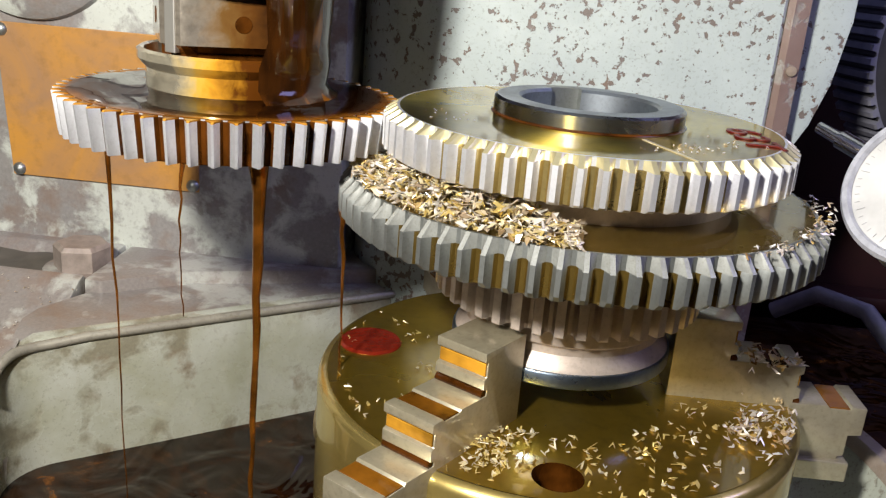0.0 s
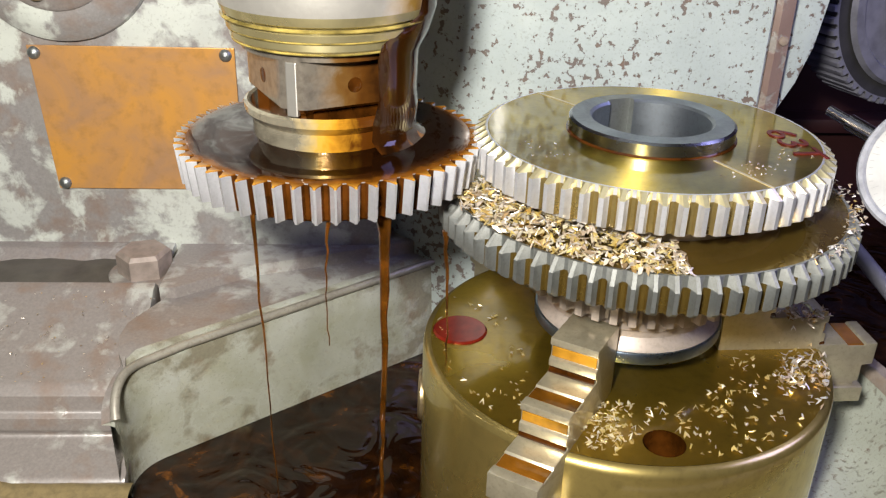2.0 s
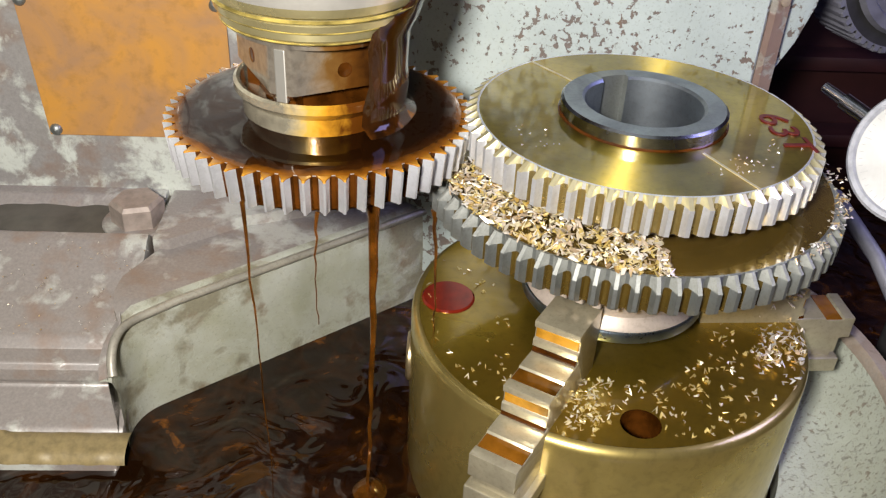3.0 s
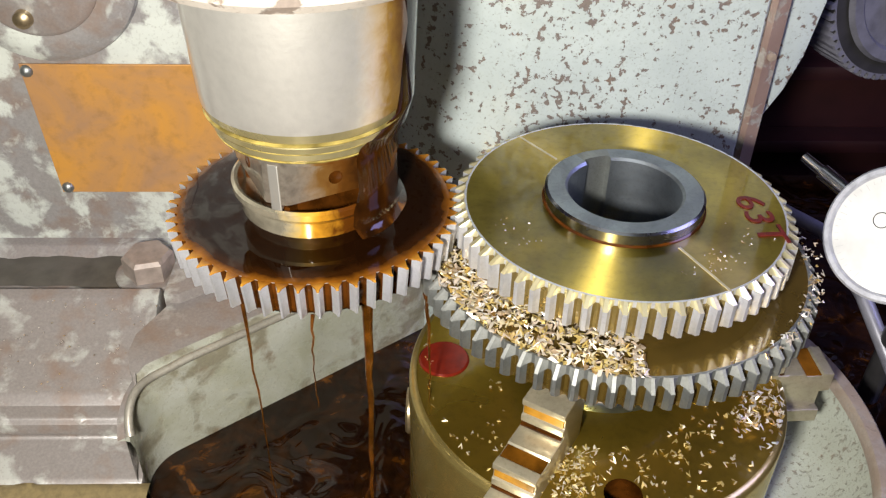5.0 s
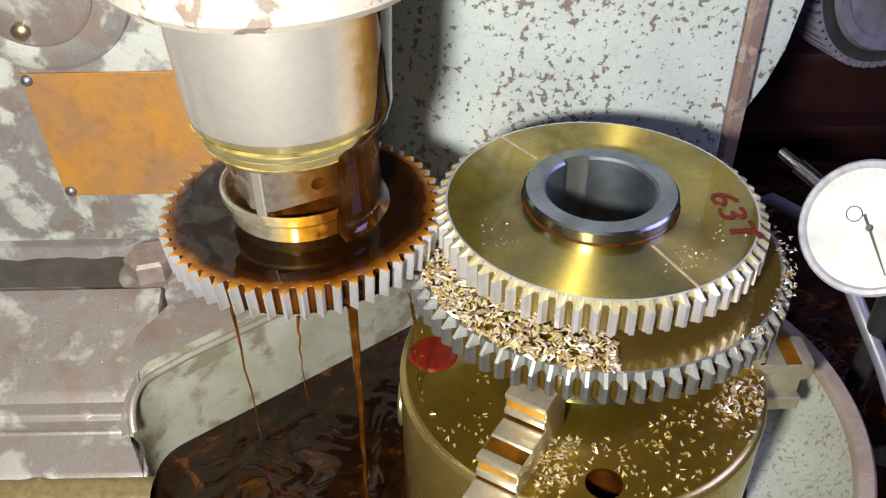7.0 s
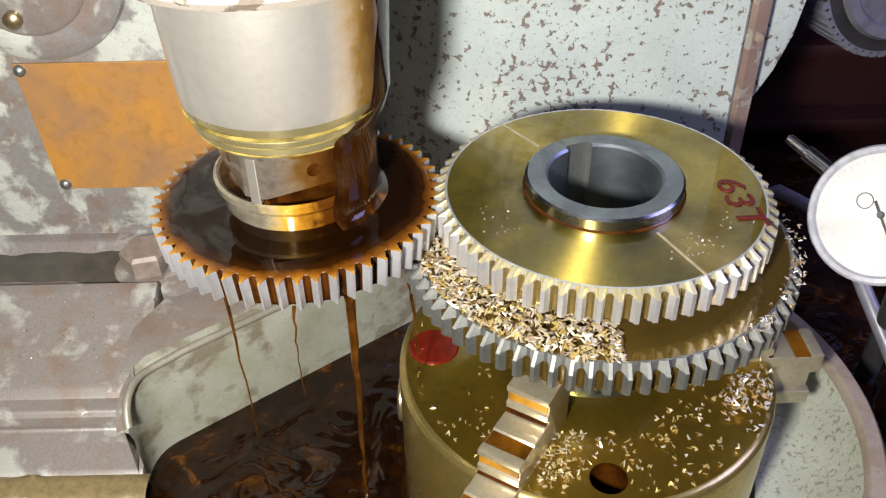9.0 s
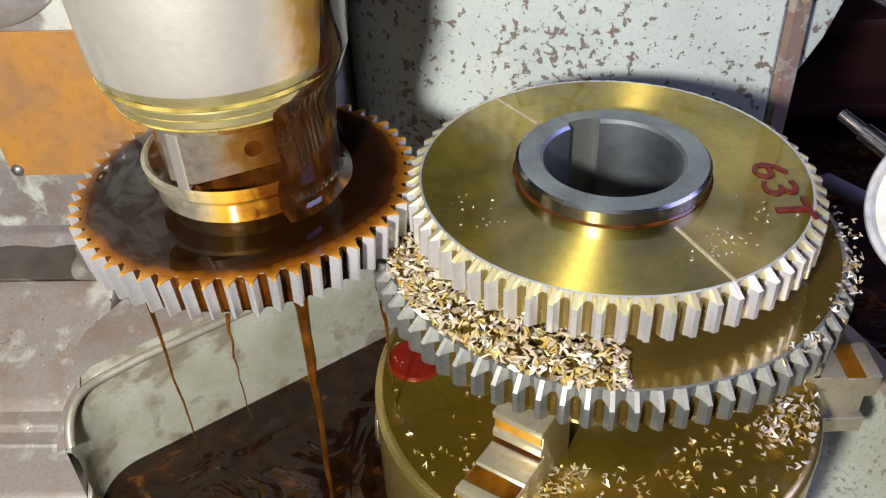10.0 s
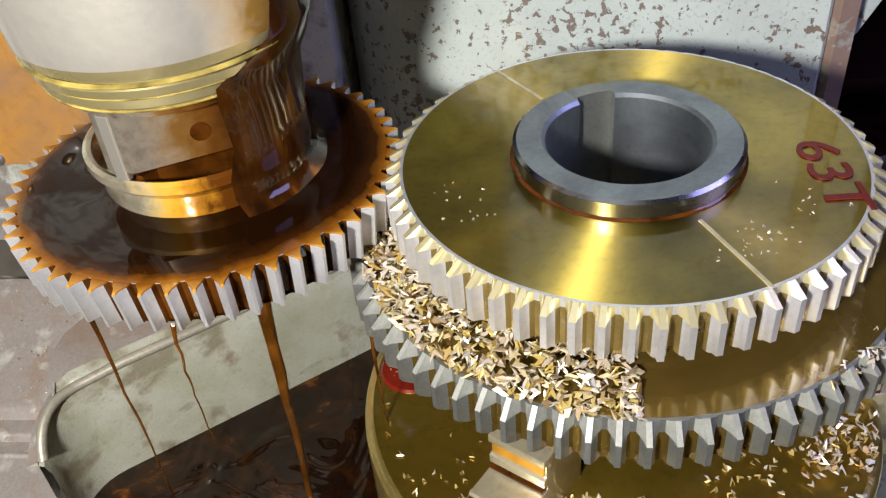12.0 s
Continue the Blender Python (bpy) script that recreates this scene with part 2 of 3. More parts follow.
M_RING = oil_washed("ring washed with amber oil", (0.68, 0.62, 0.46), 0.24, -0.004, (0.66, 0.44, 0.09), (0.60, 0.28, 0.02), (0.10, 0.03, 0.003))
M_SPINDLEOIL = oil_washed("spindle washed with oil", (0.76, 0.74, 0.67), 0.36, 0.0235, (0.42, 0.25, 0.04), (0.12, 0.045, 0.006), (0.02, 0.007, 0.001), 0.93, 0.008)
M_NUTFLAT = oil_washed("nut washed with brown oil", (0.42, 0.37, 0.30), 0.3, 0.004, (0.20, 0.11, 0.03), (0.10, 0.036, 0.005), (0.03, 0.010, 0.002), 0.55)


def chip_metal(name, golden):
    m, n, l, b = material(name)
    r = n.new("ShaderNodeNewGeometry").outputs["Random Per Island"]
    l.new(ramp(n, l, r, [(0.0, (0.80, 0.79, 0.77)), (0.3, (0.52, 0.40, 0.28)), (0.42, (0.78, 0.76, 0.71)), (0.56, (0.50, 0.31, 0.05)), (0.72, (0.66, 0.63, 0.55)), (0.86, (0.22, 0.12, 0.02)), (1.0, (0.62, 0.60, 0.56))]), b.inputs["Base Color"]) if not golden else l.new(ramp(n, l, r, [(0.0, (0.54, 0.42, 0.14)), (0.45, (0.50, 0.37, 0.12)), (0.7, (0.72, 0.66, 0.48)), (1.0, (0.36, 0.25, 0.06))]), b.inputs["Base Color"])
    b.inputs["Metallic"].default_value, b.inputs["Roughness"].default_value = 0.45, 0.3
    return m


M_COPPER, M_CUTOIL, M_CHIP = copper_plate(), cutter_oil(), chip_metal("steel and oily swarf", False)
M_CHIPGOLD = chip_metal("golden oily swarf", True)


# ---- mesh helpers ----
def part(name, bm, mat, parent=None, label="", smooth=None):
    me = bpy.data.meshes.new(name)
    if smooth is not None:
        bmesh.ops.recalc_face_normals(bm, faces=bm.faces)
    bm.to_mesh(me)
    bm.free()
    for k in (mat if isinstance(mat, (list, tuple)) else [mat]):
        me.materials.append(k)
    if smooth:
        for p in me.polygons:
            p.use_smooth = True
        me.set_sharp_from_angle(angle=radians(smooth))
    ob = new(name, me)
    if parent is not None:
        ob.parent = parent
    if label:
        ob["label"] = label
    return ob


def thing(name, m, label, category, group="", kind=""):
    ob = new(name)
    ob.empty_display_size = 0.01
    ob.matrix_world = m
    return tagged(ob, label, category, group, kind)


def lathe(profile, seg=96, closed=False, start=0.0, sweep=360.0, radius_of=None):
    """Turns (r, z) points round z. radius_of(k, angle, r) may change the radius of point k."""
    bm = bmesh.new()
    full = sweep >= 359.9
    count = seg if full else seg + 1
    rings = []
    for i in range(count):
        a = radians(start + sweep * i / seg)
        ring = []
        for k, (r, z) in enumerate(profile):
            q = radius_of(k, math.degrees(a) % 360, r) if radius_of else r
            ring.append(bm.verts.new((q * math.cos(a), q * math.sin(a), z)))
        rings.append(ring)
    for i in range(seg):
        p, q = rings[i], rings[(i + 1) % count]
        for k in range(len(profile) - (0 if closed else 1)):
            j = (k + 1) % len(profile)
            bm.faces.new((p[k], q[k], q[j], p[j]))
    if closed and not full:
        bm.faces.new(rings[0])
        bm.faces.new(rings[-1][::-1])
    bmesh.ops.recalc_face_normals(bm, faces=bm.faces)
    return bm


def disc_cap(bm, r, z, seg=96):
    vs = [bm.verts.new((r * math.cos(2 * math.pi * i / seg), r * math.sin(2 * math.pi * i / seg), z)) for i in range(seg)]
    bm.faces.new(vs)
    return bm


def block(x0, x1, y0, y1, z0, z1, bevel=0.0, seg=2):
    bm = bmesh.new()
    bmesh.ops.create_cube(bm, size=1.0, matrix=Matrix.LocRotScale(((x0 + x1) / 2, (y0 + y1) / 2, (z0 + z1) / 2), None, (x1 - x0, y1 - y0, z1 - z0)))
    if bevel:
        bmesh.ops.bevel(bm, geom=bm.edges[:], offset=bevel, segments=seg, affect="EDGES", profile=0.6)
    return bm


def extrude(points, to3d, depth_a, depth_b, bevel=0.0):
    """A prism: a closed outline in 2D, carried from depth_a to depth_b; to3d(u, v, d) gives the place."""
    bm = bmesh.new()
    a = [bm.verts.new(to3d(u, v, depth_a)) for u, v in points]
    b = [bm.verts.new(to3d(u, v, depth_b)) for u, v in points]
    bm.faces.new(a)
    bm.faces.new(b[::-1])
    for i in range(len(points)):
        j = (i + 1) % len(points)
        bm.faces.new((a[j], a[i], b[i], b[j]))
    bmesh.ops.recalc_face_normals(bm, faces=bm.faces)
    if bevel:
        bmesh.ops.bevel(bm, geom=bm.edges[:], offset=bevel, segments=2, affect="EDGES", profile=0.6)
    return bm


def tube(points, radii, seg=10):
    """A round rod along points, with a radius at each."""
    bm = bmesh.new()
    pts = [Vector(p) for p in points]
    rings = []
    for i, p in enumerate(pts):
        d = (pts[min(i + 1, len(pts) - 1)] - pts[max(i - 1, 0)]).normalized()
        u = d.orthogonal().normalized() if i == 0 else (rings_u - d * rings_u.dot(d)).normalized()
        rings_u = u
        v = d.cross(u)
        rings.append([bm.verts.new(p + (u * math.cos(2 * math.pi * k / seg) + v * math.sin(2 * math.pi * k / seg)) * radii[i]) for k in range(seg)])
    for a, b in zip(rings, rings[1:]):
        for k in range(seg):
            bm.faces.new((a[k], a[(k + 1) % seg], b[(k + 1) % seg], b[k]))
    bm.faces.new(rings[0][::-1])
    bm.faces.new(rings[-1])
    bmesh.ops.recalc_face_normals(bm, faces=bm.faces)
    return bm


def gear_mesh(teeth, tip, root, inner, z_top, z_bottom, chamfer_r, chamfer_z, turn=0.0, tip_width=0.42, bottom_scale=1.0, covered=False):
    """A spur gear with a face, chamfered tooth ends and flanks. Material 0: teeth, 1: faces."""
    bm = bmesh.new()
    step = 2 * math.pi / teeth
    mid = (tip + root) / 2
    # half widths in parts of the pitch, from the root up to the tip
    flank = [(root, 0.40), (root + (tip - root) * 0.3, 0.28), (mid + (tip - mid) * 0.25, 0.07 + tip_width * 0.45), (tip, tip_width / 2)]

    def outline(z, cut, grow):
        vs = []
        for i in range(teeth):
            a0 = turn + i * step
            half = [(r, -w) for r, w in flank] + [(r, w) for r, w in reversed(flank)]
            for r, w in half:
                q = min(r, tip - cut) if cut else r
                q = max(q, root)
                vs.append(bm.verts.new(((q * grow) * math.cos(a0 + w * step), (q * grow) * math.sin(a0 + w * step), z)))
        return vs

    rows = [outline(z_top, chamfer_r, 1.0), outline(z_top - chamfer_z, 0, 1.0), outline(z_bottom + chamfer_z * 0.5, 0, bottom_scale), outline(z_bottom, chamfer_r * 0.6, bottom_scale)]
    n = len(rows[0])
    for a, b in zip(rows, rows[1:]):
        for i in range(n):
            j = (i + 1) % n
            bm.faces.new((a[i], b[i], b[j], a[j])).material_index = (3 if i % 8 != 7 else 0) if a is rows[0] else (2 if i % 8 in (7, 0, 6) else 0)
    for row, z in ((rows[0], z_top), (rows[-1], z_bottom)):
        prev = row
        for r in (root - 0.0006, (root + inner) / 2, inner):
            ring = [bm.verts.new((r * math.cos(math.atan2(v.co.y, v.co.x)), r * math.sin(math.atan2(v.co.y, v.co.x)), z)) for v in row]
            for i in range(n):
                j = (i + 1) % n
                f = bm.faces.new((prev[i], prev[j], ring[j], ring[i]))
                f.material_index = 0 if prev is row and not covered else 1
            prev = ring
    bmesh.ops.recalc_face_normals(bm, faces=bm.faces)
    return bm


def text_mesh(body, size, depth=0.0002):
    c = bpy.data.curves.new("writing", "FONT")
    c.body, c.size, c.extrude = body, size, depth
    c.align_x, c.align_y = "CENTER", "CENTER"
    ob = bpy.data.objects.new("writing", c)
    bm = bmesh.new()
    bm.from_mesh(ob.to_mesh())
    ob.to_mesh_clear()
    bpy.data.objects.remove(ob)
    return bm


# ---- the setting ----
def setting(name, bm, mat, label, category, smooth=None):
    return tagged(part(name, bm, mat, None, "", smooth), label, category, "", "structure")


setting("floor", block(-1.5, 1.5, -1.5, 1.5, -1.08, -1.0), M_ROOM, "dark oil-stained workshop floor under the machine", "floor")
setting("ceiling", block(-1.5, 1.5, -1.5, 1.5, 1.7, 1.8), M_ROOM, "dim workshop ceiling high above the machine", "ceiling")
for nm, (x0, x1, y0, y1) in {"wall_south": (-1.5, 1.5, -1.6, -1.5), "wall_north": (-1.5, 1.5, 1.5, 1.6), "wall_west": (-1.6, -1.5, -1.5, 1.5), "wall_east": (1.5, 1.6, -1.5, 1.5)}.items():
    setting(nm, block(x0, x1, y0, y1, -1.0, 1.7), M_ROOM, "dim plain workshop wall in the dark", "wall")

# ---- machine frame: back wall, column, base ----
frame_wall = thing("machine_frame", pose(0, 0, 0), "cast machine frame in worn green-grey enamel, patched with bare metal", "machine frame")
part("back_wall", block(-0.75, -0.1052, 0.1235, 0.20, -0.349, 0.60, 0.004), M_WALL, frame_wall, "", 40)

part("pedestal", block(-0.75, 0.75, -0.60, 0.42, -1.0, -0.35, 0.01), M_BASE, frame_wall, "", 40)
# column: a rounded casting, flaked paint in front, brown edge at its side
COL = [(-0.105, 0.34), (-0.105, 0.165), (-0.1025, 0.150), (-0.0945, 0.136), (-0.081, 0.125), (-0.062, 0.117), (-0.036, 0.1125), (-0.010, 0.111), (0.0845, 0.111), (0.0862, 0.113), (0.0862, 0.34)]
part("column", extrude(COL, lambda u, v, d: (u, v, d), -0.349, 0.6), M_COLUMN, frame_wall, "pale green enamel with many small flaked spots", 35)
edge = [(0.0864, 0.1125), (0.0890, 0.1110), (0.0960, 0.1130), (0.0970, 0.1165), (0.0970, 0.33), (0.0864, 0.33)]
part("column_edge", extrude(edge, lambda u, v, d: (u, v, d), -0.5, 0.6), M_RUST, frame_wall, "brown primed edge strip worn along its corner", 30)
part("edge_screw", lathe([(0.0, 0.0015), (0.0022, 0.0012), (0.0025, 0.0), (0.0, 0.0)], 16), M_RIM, frame_wall, "worn screw head", 50).matrix_world = pose(0.0925, 0.1118, 0.010, 90, 0, 0)
boss = [(0.0973, 0.60), (0.0973, -0.034), (0.1020, -0.029), (0.1090, -0.015), (0.1150, 0.004), (0.1190, 0.032), (0.1220, 0.60)]
part("side_boss", extrude(boss, lambda u, v, d: (u, d, v), 0.125, 0.30, 0.002), M_COLUMN, frame_wall, "rounded boss in chipped green paint", 40)

# hand-hole cover with ring and screws
cover = part("cover_ring", lathe([(0.024, 0.0), (0.024, 0.006), (0.030, 0.009), (0.040, 0.008), (0.046, 0.004), (0.047, 0.0)], 64), M_WALL, frame_wall, "round raised ring in worn enamel", 40)
cover.matrix_world = pose(-0.257, 0.1235, 0.048, 90, 0, 0)
lid = part("cover_plate", lathe([(0.0, 0.012), (0.028, 0.012), (0.0305, 0.010), (0.031, 0.006)], 48), M_BASE, frame_wall, "grimy round cover plate", 40)
lid.matrix_world = pose(-0.257, 0.1235, 0.048, 90, 0, 0)
for a in (-108, 12, 132):
    s = part("cover_screw", lathe([(0.0, 0.0165), (0.0022, 0.0165), (0.0042, 0.0150), (0.0046, 0.012)], 20), M_NUT, lid, "", 40)
    s.matrix_basis = pose(0.022 * math.cos(radians(a)), 0.022 * math.sin(radians(a)), 0)

# base casting: a shelf under the wall, a sloping shoulder and ribbed front
BASE = [(0.19, -0.098), (0.124, -0.100), (0.118, -0.106), (0.092, -0.107), (0.086, -0.1005), (0.081, -0.102), (0.062, -0.113), (0.034, -0.125), (0.029, -0.129), (0.0285, -0.137),
        (0.0255, -0.139), (0.0255, -0.146), (0.0275, -0.148), (0.0265, -0.150), (0.0055, -0.1565), (0.0040, -0.1585), (-0.008, -0.1592), (-0.010, -0.162), (-0.010, -0.30), (0.19, -0.30)]
part("base_shelf", extrude(BASE, lambda u, v, d: (d, u - 0.007, v - 0.008), -0.75, -0.2165, 0.0012), M_BASE, frame_wall, "grey-brown ribbed casting, oily, with traces of green paint", 35)
# shoulder that leads from the shelf along the trough to the column
part("shoulder", extrude([(-0.2142, 0.19), (-0.2142, 0.074), (-0.206, 0.074), (-0.172, 0.098), (-0.12, 0.117), (-0.06, 0.140), (-0.06, 0.19)], lambda u, v, d: (u, v, d), -0.30, -0.1085, 0.0015), M_BASE, frame_wall, "", 35)


LIP_X, LIP_Y = -0.191, 0.0064


def trough_wall():
    """Lip that curves round the corner and runs along the trough: sloping top, rounded edge, upright face."""
    bm = bmesh.new()
    line = []
    for i in range(9):
        a = radians(200 - 73.5 * i / 8)
        line.append((LIP_X + 0.0265 * math.cos(a), LIP_Y + 0.0265 * math.sin(a), a))
    for i in range(1, 13):
        f = i / 12
        line.append((line[8][0] + 0.155 * f, line[8][1] + 0.1147 * f, radians(126.5)))
    rows = []
    sec = [(-1.0, -0.1145), (-0.6, -0.1153), (-0.0060, -0.1165), (-0.0030, -0.1173), (-0.0008, -0.1190), (0.0, -0.1225), (0.0006, -0.140), (0.001, -0.175), (0.001, -0.30)]
    for i, (x, y, a) in enumerate(line):
        wide = 0.0025 + 0.0415 * min(1.0, max(0.0, (i - 5) / 5))
        drop = -0.0165 * (1 - min(1.0, i / 7))
        rows.append([bm.verts.new((x - math.cos(a) * (o if o > -0.1 else o * wide), y - math.sin(a) * (o if o > -0.1 else o * wide), z + (drop if z > -0.13 else 0))) for o, z in sec])
    for p, q in zip(rows, rows[1:]):
        for k in range(len(sec) - 1):
            bm.faces.new((p[k], q[k], q[k + 1], p[k + 1])).material_index = 1 if k < 2 else 0
    back = [r[0] for r in rows]
    low = [bm.verts.new((v.co.x, v.co.y, -0.30)) for v in back]
    for i in range(len(back) - 1):
        bm.faces.new((back[i + 1], back[i], low[i], low[i + 1]))
    bmesh.ops.recalc_face_normals(bm, faces=bm.faces)
    return bm


def trough_line():
    pts = [(LIP_X + 0.0265 * math.cos(radians(a)), LIP_Y + 0.0265 * math.sin(radians(a)), -0.1200 - 0.012 * max(0, (a - 150) / 50) ** 2) for a in range(200, 126, -6)]
    x, y, z = pts[-1]
    return pts + [(x + 0.155 * i / 12, y + 0.1147 * i / 12, -0.1187) for i in range(1, 13)]


# Bright bead added along the rounded edge to give its highlight line.
part("trough_lip", tube(trough_line(), [0.0021] * len(trough_line()), 10), M_LIP, frame_wall, "worn bare metal bead added for a highlight on the lip", 60)
part("trough_wall", trough_wall(), [M_PAN, M_BASE], frame_wall, "oily pale green trough wall with a worn lip", 40)

def sludge():
    """Ragged bank of yellow sludge along the ledge."""
    bm = bmesh.new()
    rows = []
    for i in range(61):
        x = -0.36 + 0.1475 * i / 60
        k = noise.noise(Vector((x * 90, 0, 0)))
        rows.append([bm.verts.new((x, y + 0.003 * k * f, z + 0.0012 * f * noise.noise(Vector((x * 160, y * 160, 2))))) for y, z, f in ((0.0045, -0.1583, 0), (0.0025, -0.1570, 1), (-0.001, -0.1572, 1), (-0.005, -0.1578, 1), (-0.0090, -0.1592, 1), (-0.0112, -0.1630, 0.4))])
    for p, q in zip(rows, rows[1:]):
        for k in range(5):
            bm.faces.new((p[k], q[k], q[k + 1], p[k + 1]))
    bmesh.ops.recalc_face_normals(bm, faces=bm.faces)
    return bm


bank = part("sludge", sludge(), M_SLUDGE, None, "", 80)
bank.location = (0, -0.007, -0.008)
tagged(bank, "yellow oily sludge lying along the base ledge", "sludge", "", "stuff")
pool = setting("oil_pool", block(-0.75, 0.30, -0.60, 0.30, -0.349, -0.176), M_POOL, "dark brown oil standing in the machine trough", "oil pool")


def grease_bank():
    """Low ragged bank of grease along the foot of the wall, thicker about the bolt."""
    bm = bmesh.new()
    rows = []
    for i in range(91):
        x = -0.48 + 0.275 * i / 90
        k = noise.noise(Vector((x * 45, 3, 0)))
        front = 0.0885 - 0.007 * max(0.0, 1 - abs(x + 0.227) / 0.03) + 0.004 * k
        row = []
        for j in range(9):
            f = j / 8
            y = front + (0.1232 - front) * f
            h = 0.0026 * math.sin(math.pi * min(1.0, f * 1.6) / 2) * (0.75 + 0.6 * noise.noise(Vector((x * 70, y * 90, 5))))
            row.append(bm.verts.new((x, y, -0.1147 + h + 0.004 * max(0.0, f - 0.75))))
        rows.append(row)
    for p, q in zip(rows, rows[1:]):
        for j in range(8):
            bm.faces.new((p[j], q[j], q[j + 1], p[j + 1]))
    bmesh.ops.recalc_face_normals(bm, faces=bm.faces)
    return bm


part("greasy_channel", grease_bank(), M_GRIME, frame_wall, "dark grease lying along the shelf", 80)


def bolt():
    """Hexagon bolt with washer."""
    e = thing("hex_bolt", pose(-0.2270, 0.0990, -0.1142, 0, 0, 14), "rusty hexagon bolt on the greasy machine shelf", "bolt")
    bm = bmesh.new()
    rows = []
    for z, r in ((0.002, 0.0138), (0.0125, 0.0138), (0.0145, 0.0118)):
        rows.append([bm.verts.new((r * math.cos(math.pi / 3 * i), r * math.sin(math.pi / 3 * i), z)) for i in range(6)])
    for a, b in zip(rows, rows[1:]):
        for i in range(6):
            bm.faces.new((a[i], a[(i + 1) % 6], b[(i + 1) % 6], b[i]))
    bm.faces.new(rows[-1])
    part("head", bm, M_BOLT, e)
    part("washer", lathe([(0.006, 0.0021), (0.0178, 0.0021), (0.0186, 0.0014), (0.0186, 0.0)], 40), M_BASE, e, "", 40)


bolt()


def name_plate():
    e = thing("name_plate", pose(-0.2268, 0.1227, -0.0382, 90, 0, 0), "blank orange-brown copper plate riveted to the machine", "plate")
    part("sheet", extrude([(-0.0460, -0.0374), (0.0500, -0.0374), (0.0500, 0.0376), (-0.0505, 0.0376)], lambda u, v, d: (u, v, d), 0.0, 0.0013, 0.0004), M_COPPER, e)
    for x, y in ((-0.0425, -0.0342), (0.0470, -0.0342), (-0.0472, 0.0340), (0.0455, 0.0340)):
        r = part("rivet", lathe([(0.0032, 0.0), (0.0030, 0.0012), (0.0018, 0.0022), (0.0, 0.0026)], 20), M_TOOTH2, e, "dull steel rivet", 60)
        r.location = (x, y, 0.0012)


name_plate()

# ---- chuck ----
CH_R, CH_TOP = 0.0845, -0.0925
chuck = thing("lathe_chuck", pose(0, 0, 0), "three-jaw steel chuck filmed with golden oil", "chuck")
HOLE = (-0.0001, -0.0690)


def chuck_top():
    """Top disc with a drilled hole."""
    bm = bmesh.new()
    seg = 96
    outer = [bm.verts.new((0.0812 * math.cos(2 * math.pi * i / seg), 0.0812 * math.sin(2 * math.pi * i / seg), CH_TOP)) for i in range(seg)]
    edges = [bm.edges.new((outer[i], outer[(i + 1) % seg])) for i in range(seg)]
    for hx, hy in (HOLE,):
        r = [bm.verts.new((hx + 0.0077 * math.cos(2 * math.pi * i / 28), hy + 0.0077 * math.sin(2 * math.pi * i / 28), CH_TOP)) for i in range(28)]
        low = [bm.verts.new((v.co.x, v.co.y, CH_TOP - 0.030)) for v in r]
        edges += [bm.edges.new((r[i], r[(i + 1) % 28])) for i in range(28)]
        # Hole walls and floor in dark brown oil colour, which paints in its shade.
        for i in range(28):
            bm.faces.new((r[i], r[(i + 1) % 28], low[(i + 1) % 28], low[i])).material_index = 1
        bm.faces.new(low).material_index = 1
    bmesh.ops.triangle_fill(bm, use_beauty=True, edges=edges)
    bmesh.ops.recalc_face_normals(bm, faces=bm.faces)
    return bm


part("face", chuck_top(), [M_CHUCK, M_BROWN], chuck, "oil-covered golden chuck face with a drilled hole", 30)
part("body", lathe([(0.0810, CH_TOP - 0.0003), (0.0825, CH_TOP - 0.0005), (0.0840, CH_TOP - 0.0018), (CH_R, CH_TOP - 0.0035), (CH_R, -0.180), (0.06, -0.182), (0.06, -0.23)], 128), M_CHUCKSIDE, chuck, "", 40)
sock = part("key_socket", lathe([(0.0, -0.003), (0.0058, -0.003), (0.0062, 0.0005), (0.0105, 0.0010), (0.0115, 0.0), (0.0115, -0.004)], 32), M_NUT, chuck, "oily square-key socket", 40)
sock.matrix_world = pose(0, 0, -0.1240) @ pose(0, 0, 0, 0, 0, 176) @ pose(CH_R + 0.0005, 0, 0, 0, 90, 0)
red = part("red_plug", lathe([(0.0, 0.0010), (0.0108, 0.0010), (0.0116, 0.0003), (0.0116, -0.002)], 40), M_RED, chuck, "red painted plug seen through the oil", 40)
red.location = (-0.0685, 0.0075, CH_TOP)

JAW = [(0.0385, -0.108), (0.0385, -0.0566), (0.0600, -0.0566), (0.0600, -0.0595), (0.0585, -0.0600), (0.0585, -0.0648), (0.0600, -0.0653), (0.0600, -0.0684), (0.0580, -0.0690), (0.0580, -0.0710),
       (0.0705, -0.0706), (0.0712, -0.0716), (0.0782, -0.0716), (0.0790, -0.0706), (0.0836, -0.0706), (0.0836, -0.0734), (0.0822, -0.0740), (0.0822, -0.0785), (0.0836, -0.0790), (0.0836, -0.0826),
       (0.0818, -0.0832), (0.0818, -0.0846), (0.0940, -0.0842), (0.0947, -0.0852), (0.1020, -0.0852), (0.1027, -0.0842), (0.1075, -0.0842), (0.1075, -0.0945), (0.1030, -0.0950), (0.1030, -0.1030), (0.1010, -0.1035), (0.1010, -0.108)]


